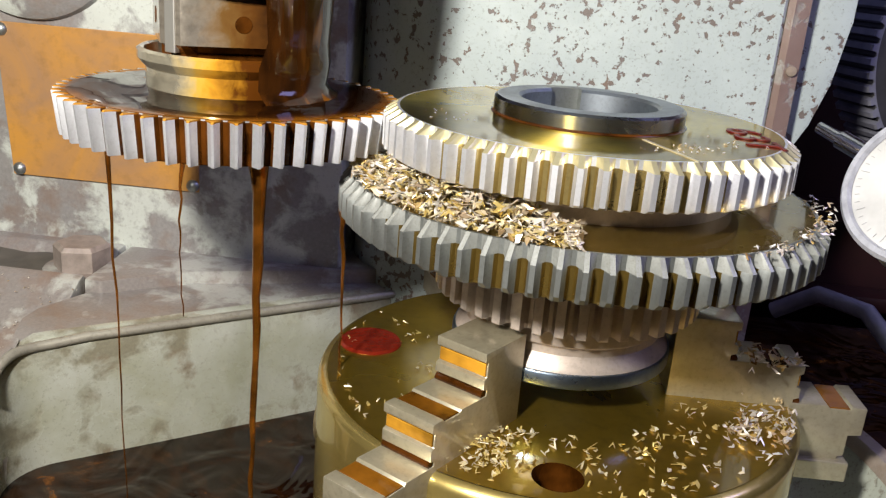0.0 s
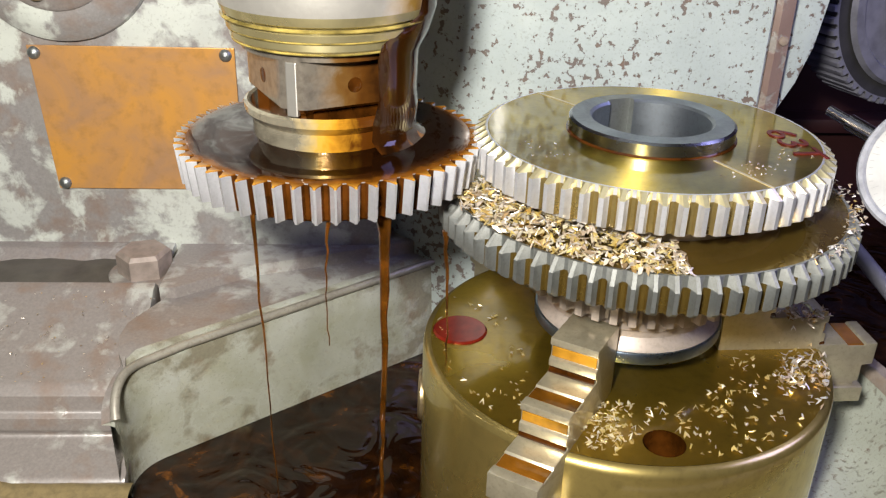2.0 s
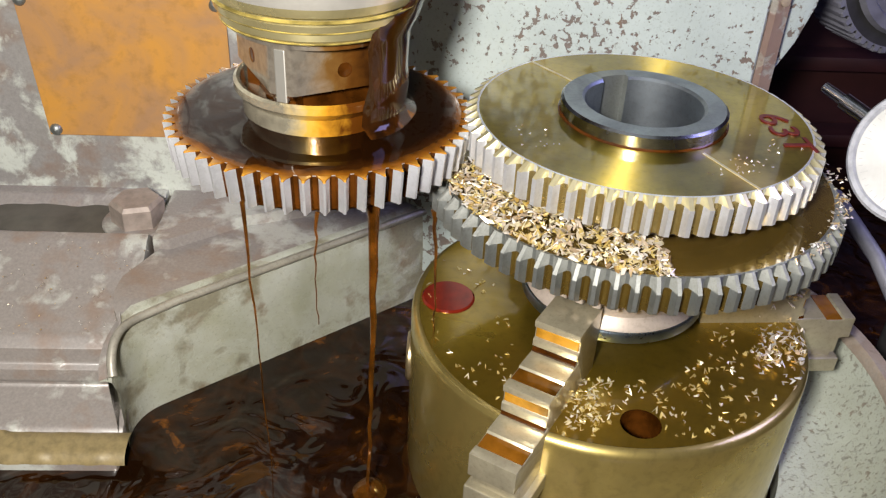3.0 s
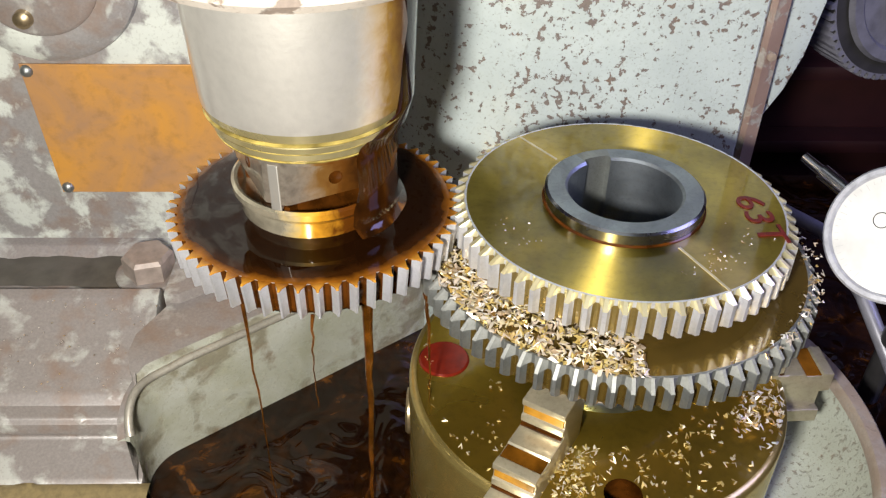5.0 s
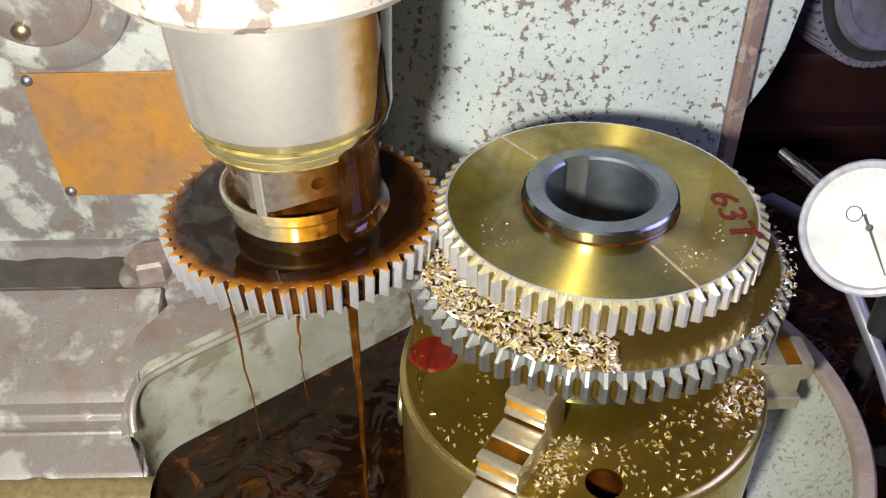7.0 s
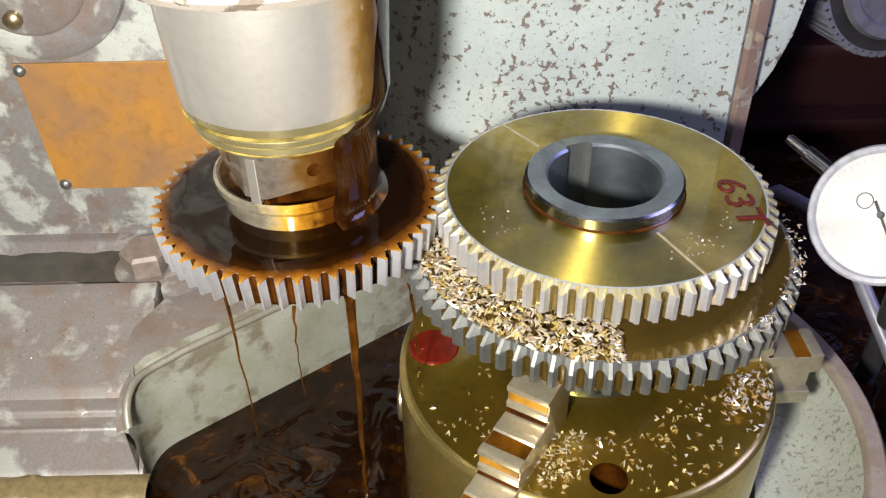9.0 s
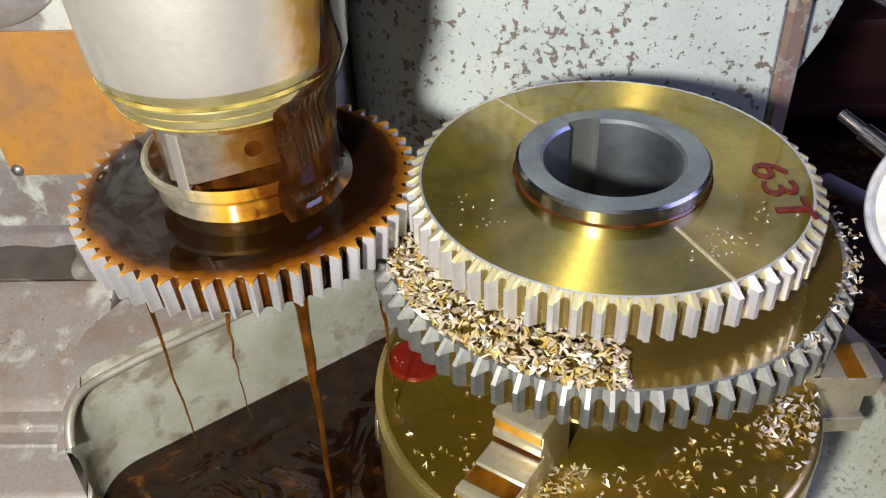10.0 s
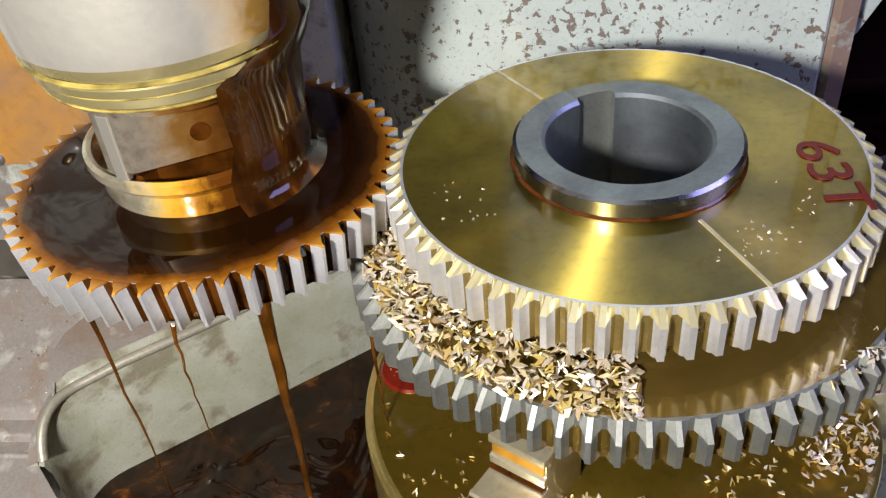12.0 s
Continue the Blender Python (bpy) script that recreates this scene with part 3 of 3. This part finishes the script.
def jaw(angle):
    e = thing("chuck_jaw", pose(0, 0, -0.0063, 0, 0, angle), "stepped hardened steel chuck jaw with amber oil in its grooves", "chuck jaw", "jaws of the chuck")
    body = part("body", extrude(JAW, lambda u, v, d: (u, d, v), -0.0092, 0.0092, 0.00035), M_JAW, e, "", 30)
    part("rail", block(0.081, 0.1045, -0.0118, 0.0118, -0.112, -0.1045, 0.0006), M_JAW, e)
    for x0, x1, z0, z1 in ((0.0584, 0.0592, -0.0645, -0.0603), (0.0821, 0.0829, -0.0782, -0.0743)):
        part("oil_in_groove", block(x0, x1, -0.0086, 0.0086, z0, z1, 0.0002, 1), M_AMBER, body, "amber oil held in the groove")
    for x0, x1, z in ((0.0713, 0.0781, -0.0712), (0.0948, 0.1019, -0.0848)):
        part("oil_in_groove", block(x0, x1, -0.0088, 0.0088, z - 0.0006, z, 0.0001, 1), M_JAWOIL, body, "brown oil lying in the groove")
    for x, z in ((0.0592, -0.0703), (0.0828, -0.0838)):
        part("oil_at_step", tube([(x, -0.0088, z), (x, 0.0, z), (x, 0.0088, z)], [0.0014] * 3, 8), M_BROWN, body, "brown oil caught at the step", 60)
    return e


for a in (-122, 2, 118):
    jaw(a)

# ---- the work: a gear cluster ----
G1, G2 = 0.0666, 0.0798
CX, CY, CZ = -0.1210, 0.0055, -0.0035
LINE = math.atan2(CY, CX)
work = thing("gear_cluster", pose(0, 0, 0), "two-step steel gear clamped in a chuck, oily, being cut", "gear")
part("upper_gear", gear_mesh(63, G1, G1 - 0.0045, 0.0305, 0.0, -0.0139, 0.0042, 0.0026, LINE + math.pi / 63, 0.24), [M_TOOTH, M_FACE, M_ROOT, M_STAIN], work, "bright freshly cut teeth round an oily golden face", 24)
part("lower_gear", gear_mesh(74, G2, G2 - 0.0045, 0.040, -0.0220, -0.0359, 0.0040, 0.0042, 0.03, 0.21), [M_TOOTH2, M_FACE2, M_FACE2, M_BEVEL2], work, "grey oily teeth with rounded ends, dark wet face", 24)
part("neck", lathe([(0.0525, -0.0139), (0.0525, -0.0165), (0.0500, -0.0175), (0.0500, -0.0221)], 96), M_HUB, work, "", 40)
part("small_gear", gear_mesh(42, 0.0455, 0.0412, 0.030, -0.0360, -0.0600, 0.0006, 0.0008, 0.0, 0.42), [M_HUB, M_HUB, M_HUB, M_HUB], work, "pale dry teeth under the lower gear", 24)
part("hub", lathe([(0.030, -0.0600), (0.0355, -0.0602), (0.0360, -0.0615), (0.0360, -0.0665), (0.0340, -0.0680), (0.0340, -0.0705), (0.0368, -0.0738), (0.0372, -0.0752)], 96), M_HUB, work, "", 30)
part("base_ring", lathe([(0.0368, -0.0751), (0.0378, -0.0754), (0.0381, -0.0760), (0.0381, -0.0798), (0.0376, -0.0803), (0.0222, -0.0804)], 96), M_BLUE, work, "blue-grey ring at the foot", 30)
KEY = (95.0, 121.0)
collar_profile = [(0.0222, -0.0803), (0.0222, 0.0046), (0.0232, 0.0056), (0.0300, 0.0056), (0.0310, 0.0048), (0.0310, 0.0008), (0.0303, 0.0)]
collar_bm = lathe(collar_profile, 180, radius_of=lambda k, a, r: 0.0248 if k < 3 and KEY[0] < a < KEY[1] else r)
for f in collar_bm.faces:
    c = f.calc_center_median()
    if math.hypot(c.x, c.y) < 0.0275 and f.normal.z < 0.5:
        f.material_index = 2 if KEY[0] < math.degrees(math.atan2(c.y, c.x)) % 360 < KEY[1] else 1
part("collar", collar_bm, [M_COLLAR, M_BORE, M_TOOTH2], work, "ground collar round a dark bore with a keyway", 30)
part("oil_ring", lathe([(0.0309, 0.0007), (0.0313, 0.0003), (0.0318, 0.0001)], 96), M_BROWN, work, "amber oil round the foot of the collar", 60)
mark = part("marking", text_mesh("63T", 0.0170), M_MARK, work, "dark red hand-written 63T")
mark.matrix_world = pose(0.0500, -0.0130, 0.0003, 0, 0, -86) @ Matrix.Diagonal((1.2, 0.92, 1, 1))
for a, r0, r1 in ((-64.7, 0.0345, 0.0622), (126.0, 0.038, 0.0615)):
    s = part("scribed_line", block(r0, r1, -0.0005, 0.0005, 0.0, 0.00025), M_SCRIBE, work)
    s.matrix_world = pose(0, 0, 0, 0, 0, a)

# ---- cutter and spindle ----
CR = 0.0576
arbor = thing("shaper_cutter", pose(CX, CY, CZ), "gear-shaper cutter on its spindle, flooded with brown oil", "cutter")
part("cutter", gear_mesh(53, CR, CR - 0.0048, 0.020, 0.0, -0.0138, 0.0006, 0.0005, LINE - math.pi, 0.12, 0.975, True), [M_TOOTH, M_CUTOIL, M_BROWN, M_CUTOIL], arbor, "toothed cutter, bright tips, oil pooling on top", 24)
part("oil_skin", lathe([(0.0270, 0.0022), (0.0300, 0.0012), (0.0400, 0.0009), (0.0505, 0.0006), (0.0532, 0.0001)], 96), M_CUTOIL, arbor, "dark brown oil thinning to amber at the rim", 60)
part("nut_ring", lathe([(0.020, 0.0), (0.0280, 0.0005), (0.0285, 0.0020), (0.0285, 0.0080), (0.0300, 0.0095), (0.0312, 0.0110), (0.0312, 0.0135), (0.0300, 0.0143), (0.0288, 0.0138), (0.0284, 0.0070), (0.0200, 0.0065)], 96), M_RING, arbor, "ring of the clamping nut wet with amber oil", 30)


RIB = -109.0


def nut_body():
    """Round nut milled with flats, so that ribs stand between them."""
    bm = bmesh.new()
    seg = 120
    rows = []
    for z, flat in ((0.006, 0.0190), (0.0145, 0.0190), (0.0175, 0.0248), (0.034, 0.0248), (0.0342, 0), (0.037, 0)):
        ring = []
        for i in range(seg):
            a = 360 * i / seg
            d = (a - RIB) % 90 - 45
            r = 0.0310 if z > 0.016 else 0.0280
            if flat and abs(d) < 38:
                r = min(r, flat / math.cos(radians(d)))
            ring.append(bm.verts.new((r * math.cos(radians(a)), r * math.sin(radians(a)), z)))
        rows.append(ring)
    for p, q in zip(rows, rows[1:]):
        for i in range(seg):
            j = (i + 1) % seg
            # Undercut in brown oil colour, which also paints the shade of its gap.
            bm.faces.new((p[i], p[j], q[j], q[i])).material_index = 1 if q[i].co.z < 0.018 else 0
    bmesh.ops.recalc_face_normals(bm, faces=bm.faces)
    return bm


nut = part("clamping_nut", nut_body(), [M_NUTFLAT, M_BROWN], arbor, "worn steel nut with milled flats", 25)
# Lighter steel on the ribs paints in how they catch the light.
for k in range(4):
    rb = part("rib", block(0.0290, 0.0313, -0.0020, 0.0020, 0.0150, 0.0338, 0.0004), M_LITRIB, nut, "rib with its lit brightness put into the steel")
    rb.matrix_basis = pose(0, 0, 0, 0, 0, RIB + 90 * k)
for a in (RIB - 45, RIB + 45):
    h = part("pin_hole", lathe([(0.0, 0.0003), (0.0022, 0.0003), (0.0026, 0.0002), (0.0028, -0.0002)], 20), M_BROWN, nut, "dark pin hole", 40)
    h.matrix_basis = pose(0, 0, 0.0245) @ pose(0, 0, 0, 0, 0, a) @ pose(0.0248, 0, 0, 0, 90, 0)
nose_bm = lathe([(0.0270, 0.0365), (0.0335, 0.0370), (0.0345, 0.0385), (0.0345, 0.0410), (0.0358, 0.0418), (0.0362, 0.0440), (0.0352, 0.0450), (0.0352, 0.0458), (0.0372, 0.0470), (0.0380, 0.0500), (0.0385, 0.0560), (0.0400, 0.0800), (0.0410, 0.16)], 96)
for f in nose_bm.faces:
    if f.calc_center_median().z < 0.0500:
        f.material_index = 1
part("spindle_nose", nose_bm, [M_SPINDLEOIL, M_GOLDSTEEL], arbor, "bright ground spindle with an oily grooved collar", 25)
for r, z in ((0.0353, 0.0415), (0.0372, 0.0455), (0.0340, 0.0375)):
    part("oil_line", lathe([(r - 0.001, z - 0.0008), (r + 0.0001, z - 0.0004), (r + 0.0002, z), (r - 0.001, z + 0.0005)], 96), M_GOLD, arbor, "thread of golden oil in the groove", 60)

housing = thing("spindle_housing", pose(CX, CY, 0.0), "painted cast spindle housing above the cutter", "housing")
part("collar", lathe([(0.0415, 0.30), (0.0415, 0.0965), (0.0430, 0.0950), (0.0545, 0.0950), (0.0570, 0.0980), (0.0570, 0.1170)], 96), M_HOUSE, housing, "worn painted rim", 35)
part("barrel", lathe([(0.0560, 0.1171), (0.0550, 0.1190), (0.0550, 0.60)], 96), M_COLUMN, housing, "", 35)


def oil_sheet():
    """Film of oil running down one side of the spindle to the cutter."""
    bm = bmesh.new()
    prof = [(0.150, 0.0412), (0.100, 0.0408), (0.060, 0.0392), (0.048, 0.0384), (0.040, 0.0362), (0.034, 0.0330), (0.020, 0.0318), (0.012, 0.0322), (0.005, 0.0312), (0.0022, 0.0335), (0.0008, 0.0355)]
    grid = []
    for k, (z, r) in enumerate(prof):
        row = []
        for i in range(25):
            u = i / 24
            wob = noise.noise(Vector((u * 3, z * 60, 2.0)))
            first = -30 if z > 0.045 else -54
            a = radians(first + (64 - first) * u + 8 * wob)
            thick = 0.0014 * math.sin(math.pi * u) ** 0.7 * (1 + 0.5 * noise.noise(Vector((u * 5, z * 45, 0)))) - 0.0006
            row.append(bm.verts.new(((r + thick) * math.cos(a), (r + thick) * math.sin(a), z)))
        grid.append(row)
    for p, q in zip(grid, grid[1:]):
        for i in range(24):
            bm.faces.new((p[i], q[i], q[i + 1], p[i + 1]))
    bmesh.ops.recalc_face_normals(bm, faces=bm.faces)
    return bm


flow = part("oil_flow", oil_sheet(), M_FLOW, None, "", 80)
flow.matrix_world = pose(CX, CY, CZ)
tagged(flow, "brown oil running down the side of the spindle", "oil", "", "stuff")


def stream(x, y, top, bottom, r, seed, group="oil streams"):
    rnd = random.Random(seed)
    pts, rad = [], []
    for i in range(15):
        f = i / 14
        pts.append((x + 0.0012 * math.sin(3 * f + seed) + rnd.uniform(-1, 1) * 0.0004, y + 0.001 * math.cos(4 * f + seed), top + (bottom - top) * f))
        rad.append(r * (1.5 - 0.9 * min(f * 1.6, 1.0)) * rnd.uniform(0.85, 1.15) + (r * 0.9 * max(0, 0.10 - f) / 0.10))
    ob = part("oil_stream", tube(pts, rad, 10), M_STREAM, None, "", 80)
    return tagged(ob, "thin amber stream of oil falling into the trough", "oil", group)


stream(-0.1010, -0.0330, -0.0165, -0.176, 0.0014, 1)
stream(-0.1430, -0.0420, -0.0170, -0.176, 0.00034, 5)
stream(-0.1185, -0.0475, -0.0170, -0.066, 0.00034, 9)
stream(-0.0765, -0.0150, -0.0355, -0.0926, 0.0006, 12)

def splash():
    """Low dome of oil where the stream strikes the pool."""
    ob = part("oil_splash", lathe([(0.0, 0.0062), (0.002, 0.0059), (0.004, 0.0049), (0.0056, 0.0032), (0.0066, 0.0014), (0.0078, 0.0001)], 40), M_STREAM, None, "", 60)
    ob.matrix_world = pose(-0.1015, -0.0280, -0.1759)
    tagged(ob, "amber splash where oil falls into the pool", "oil")


splash()

# ---- right side: splash ring, dial, drive parts in the dark ----
ring = thing("splash_ring", pose(0, 0, -0.004), "curved splash guard, pale green inside with a brown worn rim", "splash guard")
part("bowl", lathe([(0.0880, -0.156), (0.1060, -0.153), (0.1120, -0.150), (0.1195, -0.142), (0.1285, -0.128), (0.1305, -0.1225), (0.1307, -0.21), (0.088, -0.21)], 80, True, -100, 150), M_BOWL, ring, "", 40)
part("rim", lathe([(0.1285, -0.1245), (0.1290, -0.1205), (0.1305, -0.1190), (0.1363, -0.1190), (0.1377, -0.1205), (0.1377, -0.21), (0.1309, -0.21), (0.1309, -0.1245)], 80, True, -100, 150), M_RIM, ring, "brown worn rim", 40)


def dial_indicator():
    """Dial gauge: bezel, white face with ticks, needle, small counter ring and stem."""
    n = Vector((-0.62, -0.58, 0.53)).normalized()
    stem = Vector((-0.36, 0.87, 0.10))
    up = (stem - n * stem.dot(n)).normalized()
    right = up.cross(n)
    m = Matrix((right, up, n)).transposed().to_4x4() @ Matrix.Diagonal((0.96, 0.96, 0.96, 1))
    m.translation = (0.1084, -0.0095, -0.0100)
    e = thing("dial_indicator", m, "round white dial gauge with a grey bezel on a rod", "dial gauge")
    part("case", lathe([(0.0, -0.022), (0.0255, -0.022), (0.0272, -0.020), (0.0272, -0.005), (0.0285, -0.004), (0.0290, 0.0005), (0.0280, 0.0022), (0.0262, 0.0024), (0.0252, 0.0008)], 72), M_BEZEL, e, "pale grey case and bezel", 35)
    face = part("dial_face", disc_cap(bmesh.new(), 0.0255, 0.0004, 72), M_DIALFACE, e, "white printed face")
    for i in range(50):
        long = i % 5 == 0
        tk = part("tick", block(0.0212 if long else 0.0226, 0.0242, -0.00010, 0.00010, 0.0006, 0.00075), M_TICK, face)
        tk.matrix_basis = pose(0, 0, 0, 0, 0, i * 7.2)
    c = part("counter_ring", lathe([(0.0030, 0.0006), (0.0032, 0.0008), (0.0034, 0.0006)], 32), M_BLACK, e)
    c.location = (0.0005, 0.0085, 0)
    nd = part("needle", extrude([(-0.006, -0.0006), (0.021, -0.0002), (0.021, 0.0002), (-0.006, 0.0006)], lambda u, v, d: (u, v, d), 0.0014, 0.0017), M_BLACK, e, "thin black needle")
    nd.matrix_basis = pose(0, 0, 0, 0, 0, 240)
    part("needle_hub", lathe([(0.0, 0.0024), (0.0012, 0.0024), (0.0016, 0.0006)], 20), M_DARK, e, "", 50)
    part("stem", tube([(0, 0.026, -0.008), (0, 0.043, -0.008)], [0.0036, 0.0036], 20), M_CHROME, e, "polished steel stem", 40)
    part("spindle_rod", tube([(0, 0.043, -0.008), (0, 0.0535, -0.008)], [0.0025, 0.0023], 16), M_CHROME, e, "thin steel plunger", 40)
    part("lug", block(-0.004, 0.004, -0.012, 0.012, -0.034, -0.021, 0.001), M_DARK, e)


dial_indicator()

arm = tagged(part("gauge_arm", tube([(0.128, 0.003, -0.030), (0.155, 0.030, -0.070), (0.175, 0.060, -0.140), (0.178, 0.066, -0.24)], [0.006] * 4, 16), M_DARK, None, "", 60), "dark steel rod carrying the dial gauge", "rod")
cable = tagged(part("hose", tube([(0.118, 0.150, -0.115), (0.135, 0.140, -0.100), (0.150, 0.115, -0.098), (0.160, 0.075, -0.112), (0.172, 0.040, -0.14), (0.19, 0.0, -0.19)], [0.0042] * 6, 14), M_GREYBAR, None, "", 60), "dark flexible hose shining violet in the shadow", "hose")

slide = thing("cross_slide", pose(0, 0, 0), "grey machined slide with a round screw, in shade", "slide")
part("bar", block(0.150, 0.60, 0.125, 0.185, -0.285, -0.238, 0.003), M_GREYBAR, slide, "", 40)
part("lower_bar", block(0.150, 0.60, 0.10, 0.185, -0.36, -0.292, 0.003), M_GREYBAR, slide, "", 40)
part("screw", lathe([(0.0, 0.006), (0.0045, 0.006), (0.005, 0.009), (0.0095, 0.009), (0.0105, 0.007), (0.0105, 0.0)], 32), M_CHROME, slide, "", 40).location = (0.240, 0.150, -0.238)

drive = thing("change_gear", pose(0.218, 0.215, 0.018, 90, 0, 20), "dark oily change gear in the shadows beside the column", "gear")
part("wheel", gear_mesh(60, 0.070, 0.066, 0.02, 0.0, -0.03, 0.0008, 0.001), [M_GREYBAR, M_DARK, M_DARK, M_GREYBAR], drive, "", 24)
part("hub", lathe([(0.0, 0.016), (0.022, 0.016), (0.024, 0.014), (0.024, 0.001), (0.048, 0.001), (0.050, 0.004), (0.056, 0.004), (0.058, 0.001)], 64), M_GREYBAR, drive, "", 35)
guard = thing("gear_guard", pose(0, 0, 0), "dark red sheet guard behind the gears", "guard")
part("panel", block(0.10, 0.75, 0.36, 0.375, -0.5, 0.5, 0.003), M_DARKRED, guard, "", 40)
for z in (-0.10, -0.165):
    part("ledge", block(0.16, 0.70, 0.335, 0.36, z - 0.012, z, 0.003), M_DARKRED, guard, "", 40)


# ---- swarf ----
def swarf(name, label, count, place, low, high, seed, mat=None):
    """Curled flakes, each a bent strip of its own; place(rnd) gives x, y, z."""
    rnd = random.Random(seed)
    verts, faces = [], []
    for _ in range(count):
        x, y, z = place(rnd)
        w, h = rnd.uniform(low, high), rnd.uniform(low, high) * 0.75
        turn = Euler((rnd.gauss(0, 0.5), rnd.gauss(0, 0.5), rnd.uniform(0, 6.3))).to_matrix()
        bend, fold = rnd.uniform(0.1, 0.6) * w, rnd.uniform(0.3, 1.0) * w
        base = len(verts)
        for i in range(3):
            u = i - 1
            for v in (-0.5, 0.5):
                p = Vector((u * w * 0.5, v * h * rnd.uniform(0.6, 1.2) * (1.0 if u == 0 else 0.7) + fold * (0.5 - abs(u)), bend * (0.6 - u * u * 0.6) + rnd.uniform(-0.1, 0.1) * h))
                for lift in (0.0, 0.00014):
                    q = turn @ (p + Vector((0, 0, lift)))
                    verts.append((x + q.x, y + q.y, z + q.z))
        for i in range(2):
            a = base + i * 4
            faces += [(a, a + 4, a + 6, a + 2), (a + 1, a + 3, a + 7, a + 5), (a, a + 1, a + 5, a + 4), (a + 2, a + 6, a + 7, a + 3)]
        faces += [(base, base + 2, base + 3, base + 1), (base + 8, base + 9, base + 11, base + 10)]
    me = bpy.data.meshes.new(name)
    me.from_pydata(verts, [], faces)
    me.materials.append(mat or M_CHIP)
    return tagged(new(name, me), label, "metal chips", "", "stuff")


def heap_place(rnd):
    a = radians(rnd.uniform(183, 268))
    f = rnd.random() ** 0.8
    r = 0.0525 + 0.0235 * f
    tall = 0.0075 * max(0, 1 - abs(f - 0.35) * 1.25)
    end = min(1.0, (268 - math.degrees(a)) / 16)
    return r * math.cos(a), r * math.sin(a), -0.0216 + 0.0004 + rnd.random() * tall * end


def face_place(rnd):
    while True:
        x, y = rnd.uniform(-0.02, 0.075), rnd.uniform(-0.076, 0.0)
        if 0.045 < math.hypot(x, y) < 0.081 and math.hypot(x - HOLE[0], y - HOLE[1]) > 0.0092 and noise.noise(Vector((x * 60, y * 60, 1))) > -0.12:
            return x, y, CH_TOP + 0.0006


def left_place(rnd):
    while True:
        a, r = radians(rnd.uniform(150, 232)), rnd.uniform(0.045, 0.079)
        x, y = r * math.cos(a), r * math.sin(a)
        if noise.noise(Vector((x * 70, y * 70, 4))) > 0.1 or r > 0.0755:
            return x, y, CH_TOP + 0.0005


def front_place(rnd):
    x, y = rnd.gauss(-0.022, 0.0075), rnd.gauss(-0.060, 0.0075)
    return max(-0.036, x), max(y, -0.0735), CH_TOP + 0.0006 + rnd.random() * 0.001


def rim_place(rnd):
    a, r = radians(rnd.gauss(-21, 9)), rnd.uniform(0.064, 0.082)
    return r * math.cos(a), r * math.sin(a), CH_TOP + 0.0006 + rnd.random() * 0.003


def jaw_place(rnd):
    return rnd.uniform(0.061, 0.083), rnd.gauss(-0.0075, 0.0045), -0.0763 + rnd.random() * 0.004


def tooth_place(rnd):
    a = radians(rnd.uniform(-58, 5))
    r = rnd.gauss(0.0768, 0.0018)
    return r * math.cos(a), r * math.sin(a), -0.0213 + rnd.uniform(-0.001, 0.001)


def speck_place(rnd):
    a = radians(rnd.choice((200, 215, 292, 300, 310, 330)) + rnd.gauss(0, 4))
    r = rnd.gauss(0.049, 0.004)
    return r * math.cos(a), r * math.sin(a), 0.0002


def base_place(rnd):
    y = rnd.uniform(0.027, 0.073)
    return rnd.uniform(-0.34, -0.215), y, -0.1332 + (y - 0.027) * 0.49 + 0.0003


swarf("swarf_scatter", "tiny bright specks on the grimy base", 150, base_place, 0.0004, 0.0011, 12)
swarf("swarf_scatter", "tiny bright specks on the oily gear face", 60, speck_place, 0.0003, 0.0008, 11)
swarf("swarf_heap", "heap of silvery and amber steel chips on the lower gear", 520, heap_place, 0.0016, 0.0036, 3)
swarf("swarf_heap", "golden oily chips among the heap on the lower gear", 620, heap_place, 0.0011, 0.0028, 13, M_CHIPGOLD)
swarf("swarf_scatter", "scattered oily steel chips on the chuck face", 170, face_place, 0.0009, 0.0024, 4, M_CHIPGOLD)
swarf("swarf_scatter", "few golden chips stuck in the oil film", 60, left_place, 0.0008, 0.0020, 5, M_CHIPGOLD)
swarf("swarf_heap", "small pile of golden chips beside the jaw", 150, front_place, 0.0009, 0.0024, 6, M_CHIPGOLD)
swarf("swarf_heap", "pile of bright chips at the chuck rim", 110, rim_place, 0.0014, 0.0028, 7)
swarf("swarf_heap", "bright chips lying on the jaw step", 50, jaw_place, 0.0014, 0.0028, 8)
swarf("swarf_scatter", "fine bright chips clinging to the gear teeth", 90, tooth_place, 0.0008, 0.0020, 9)
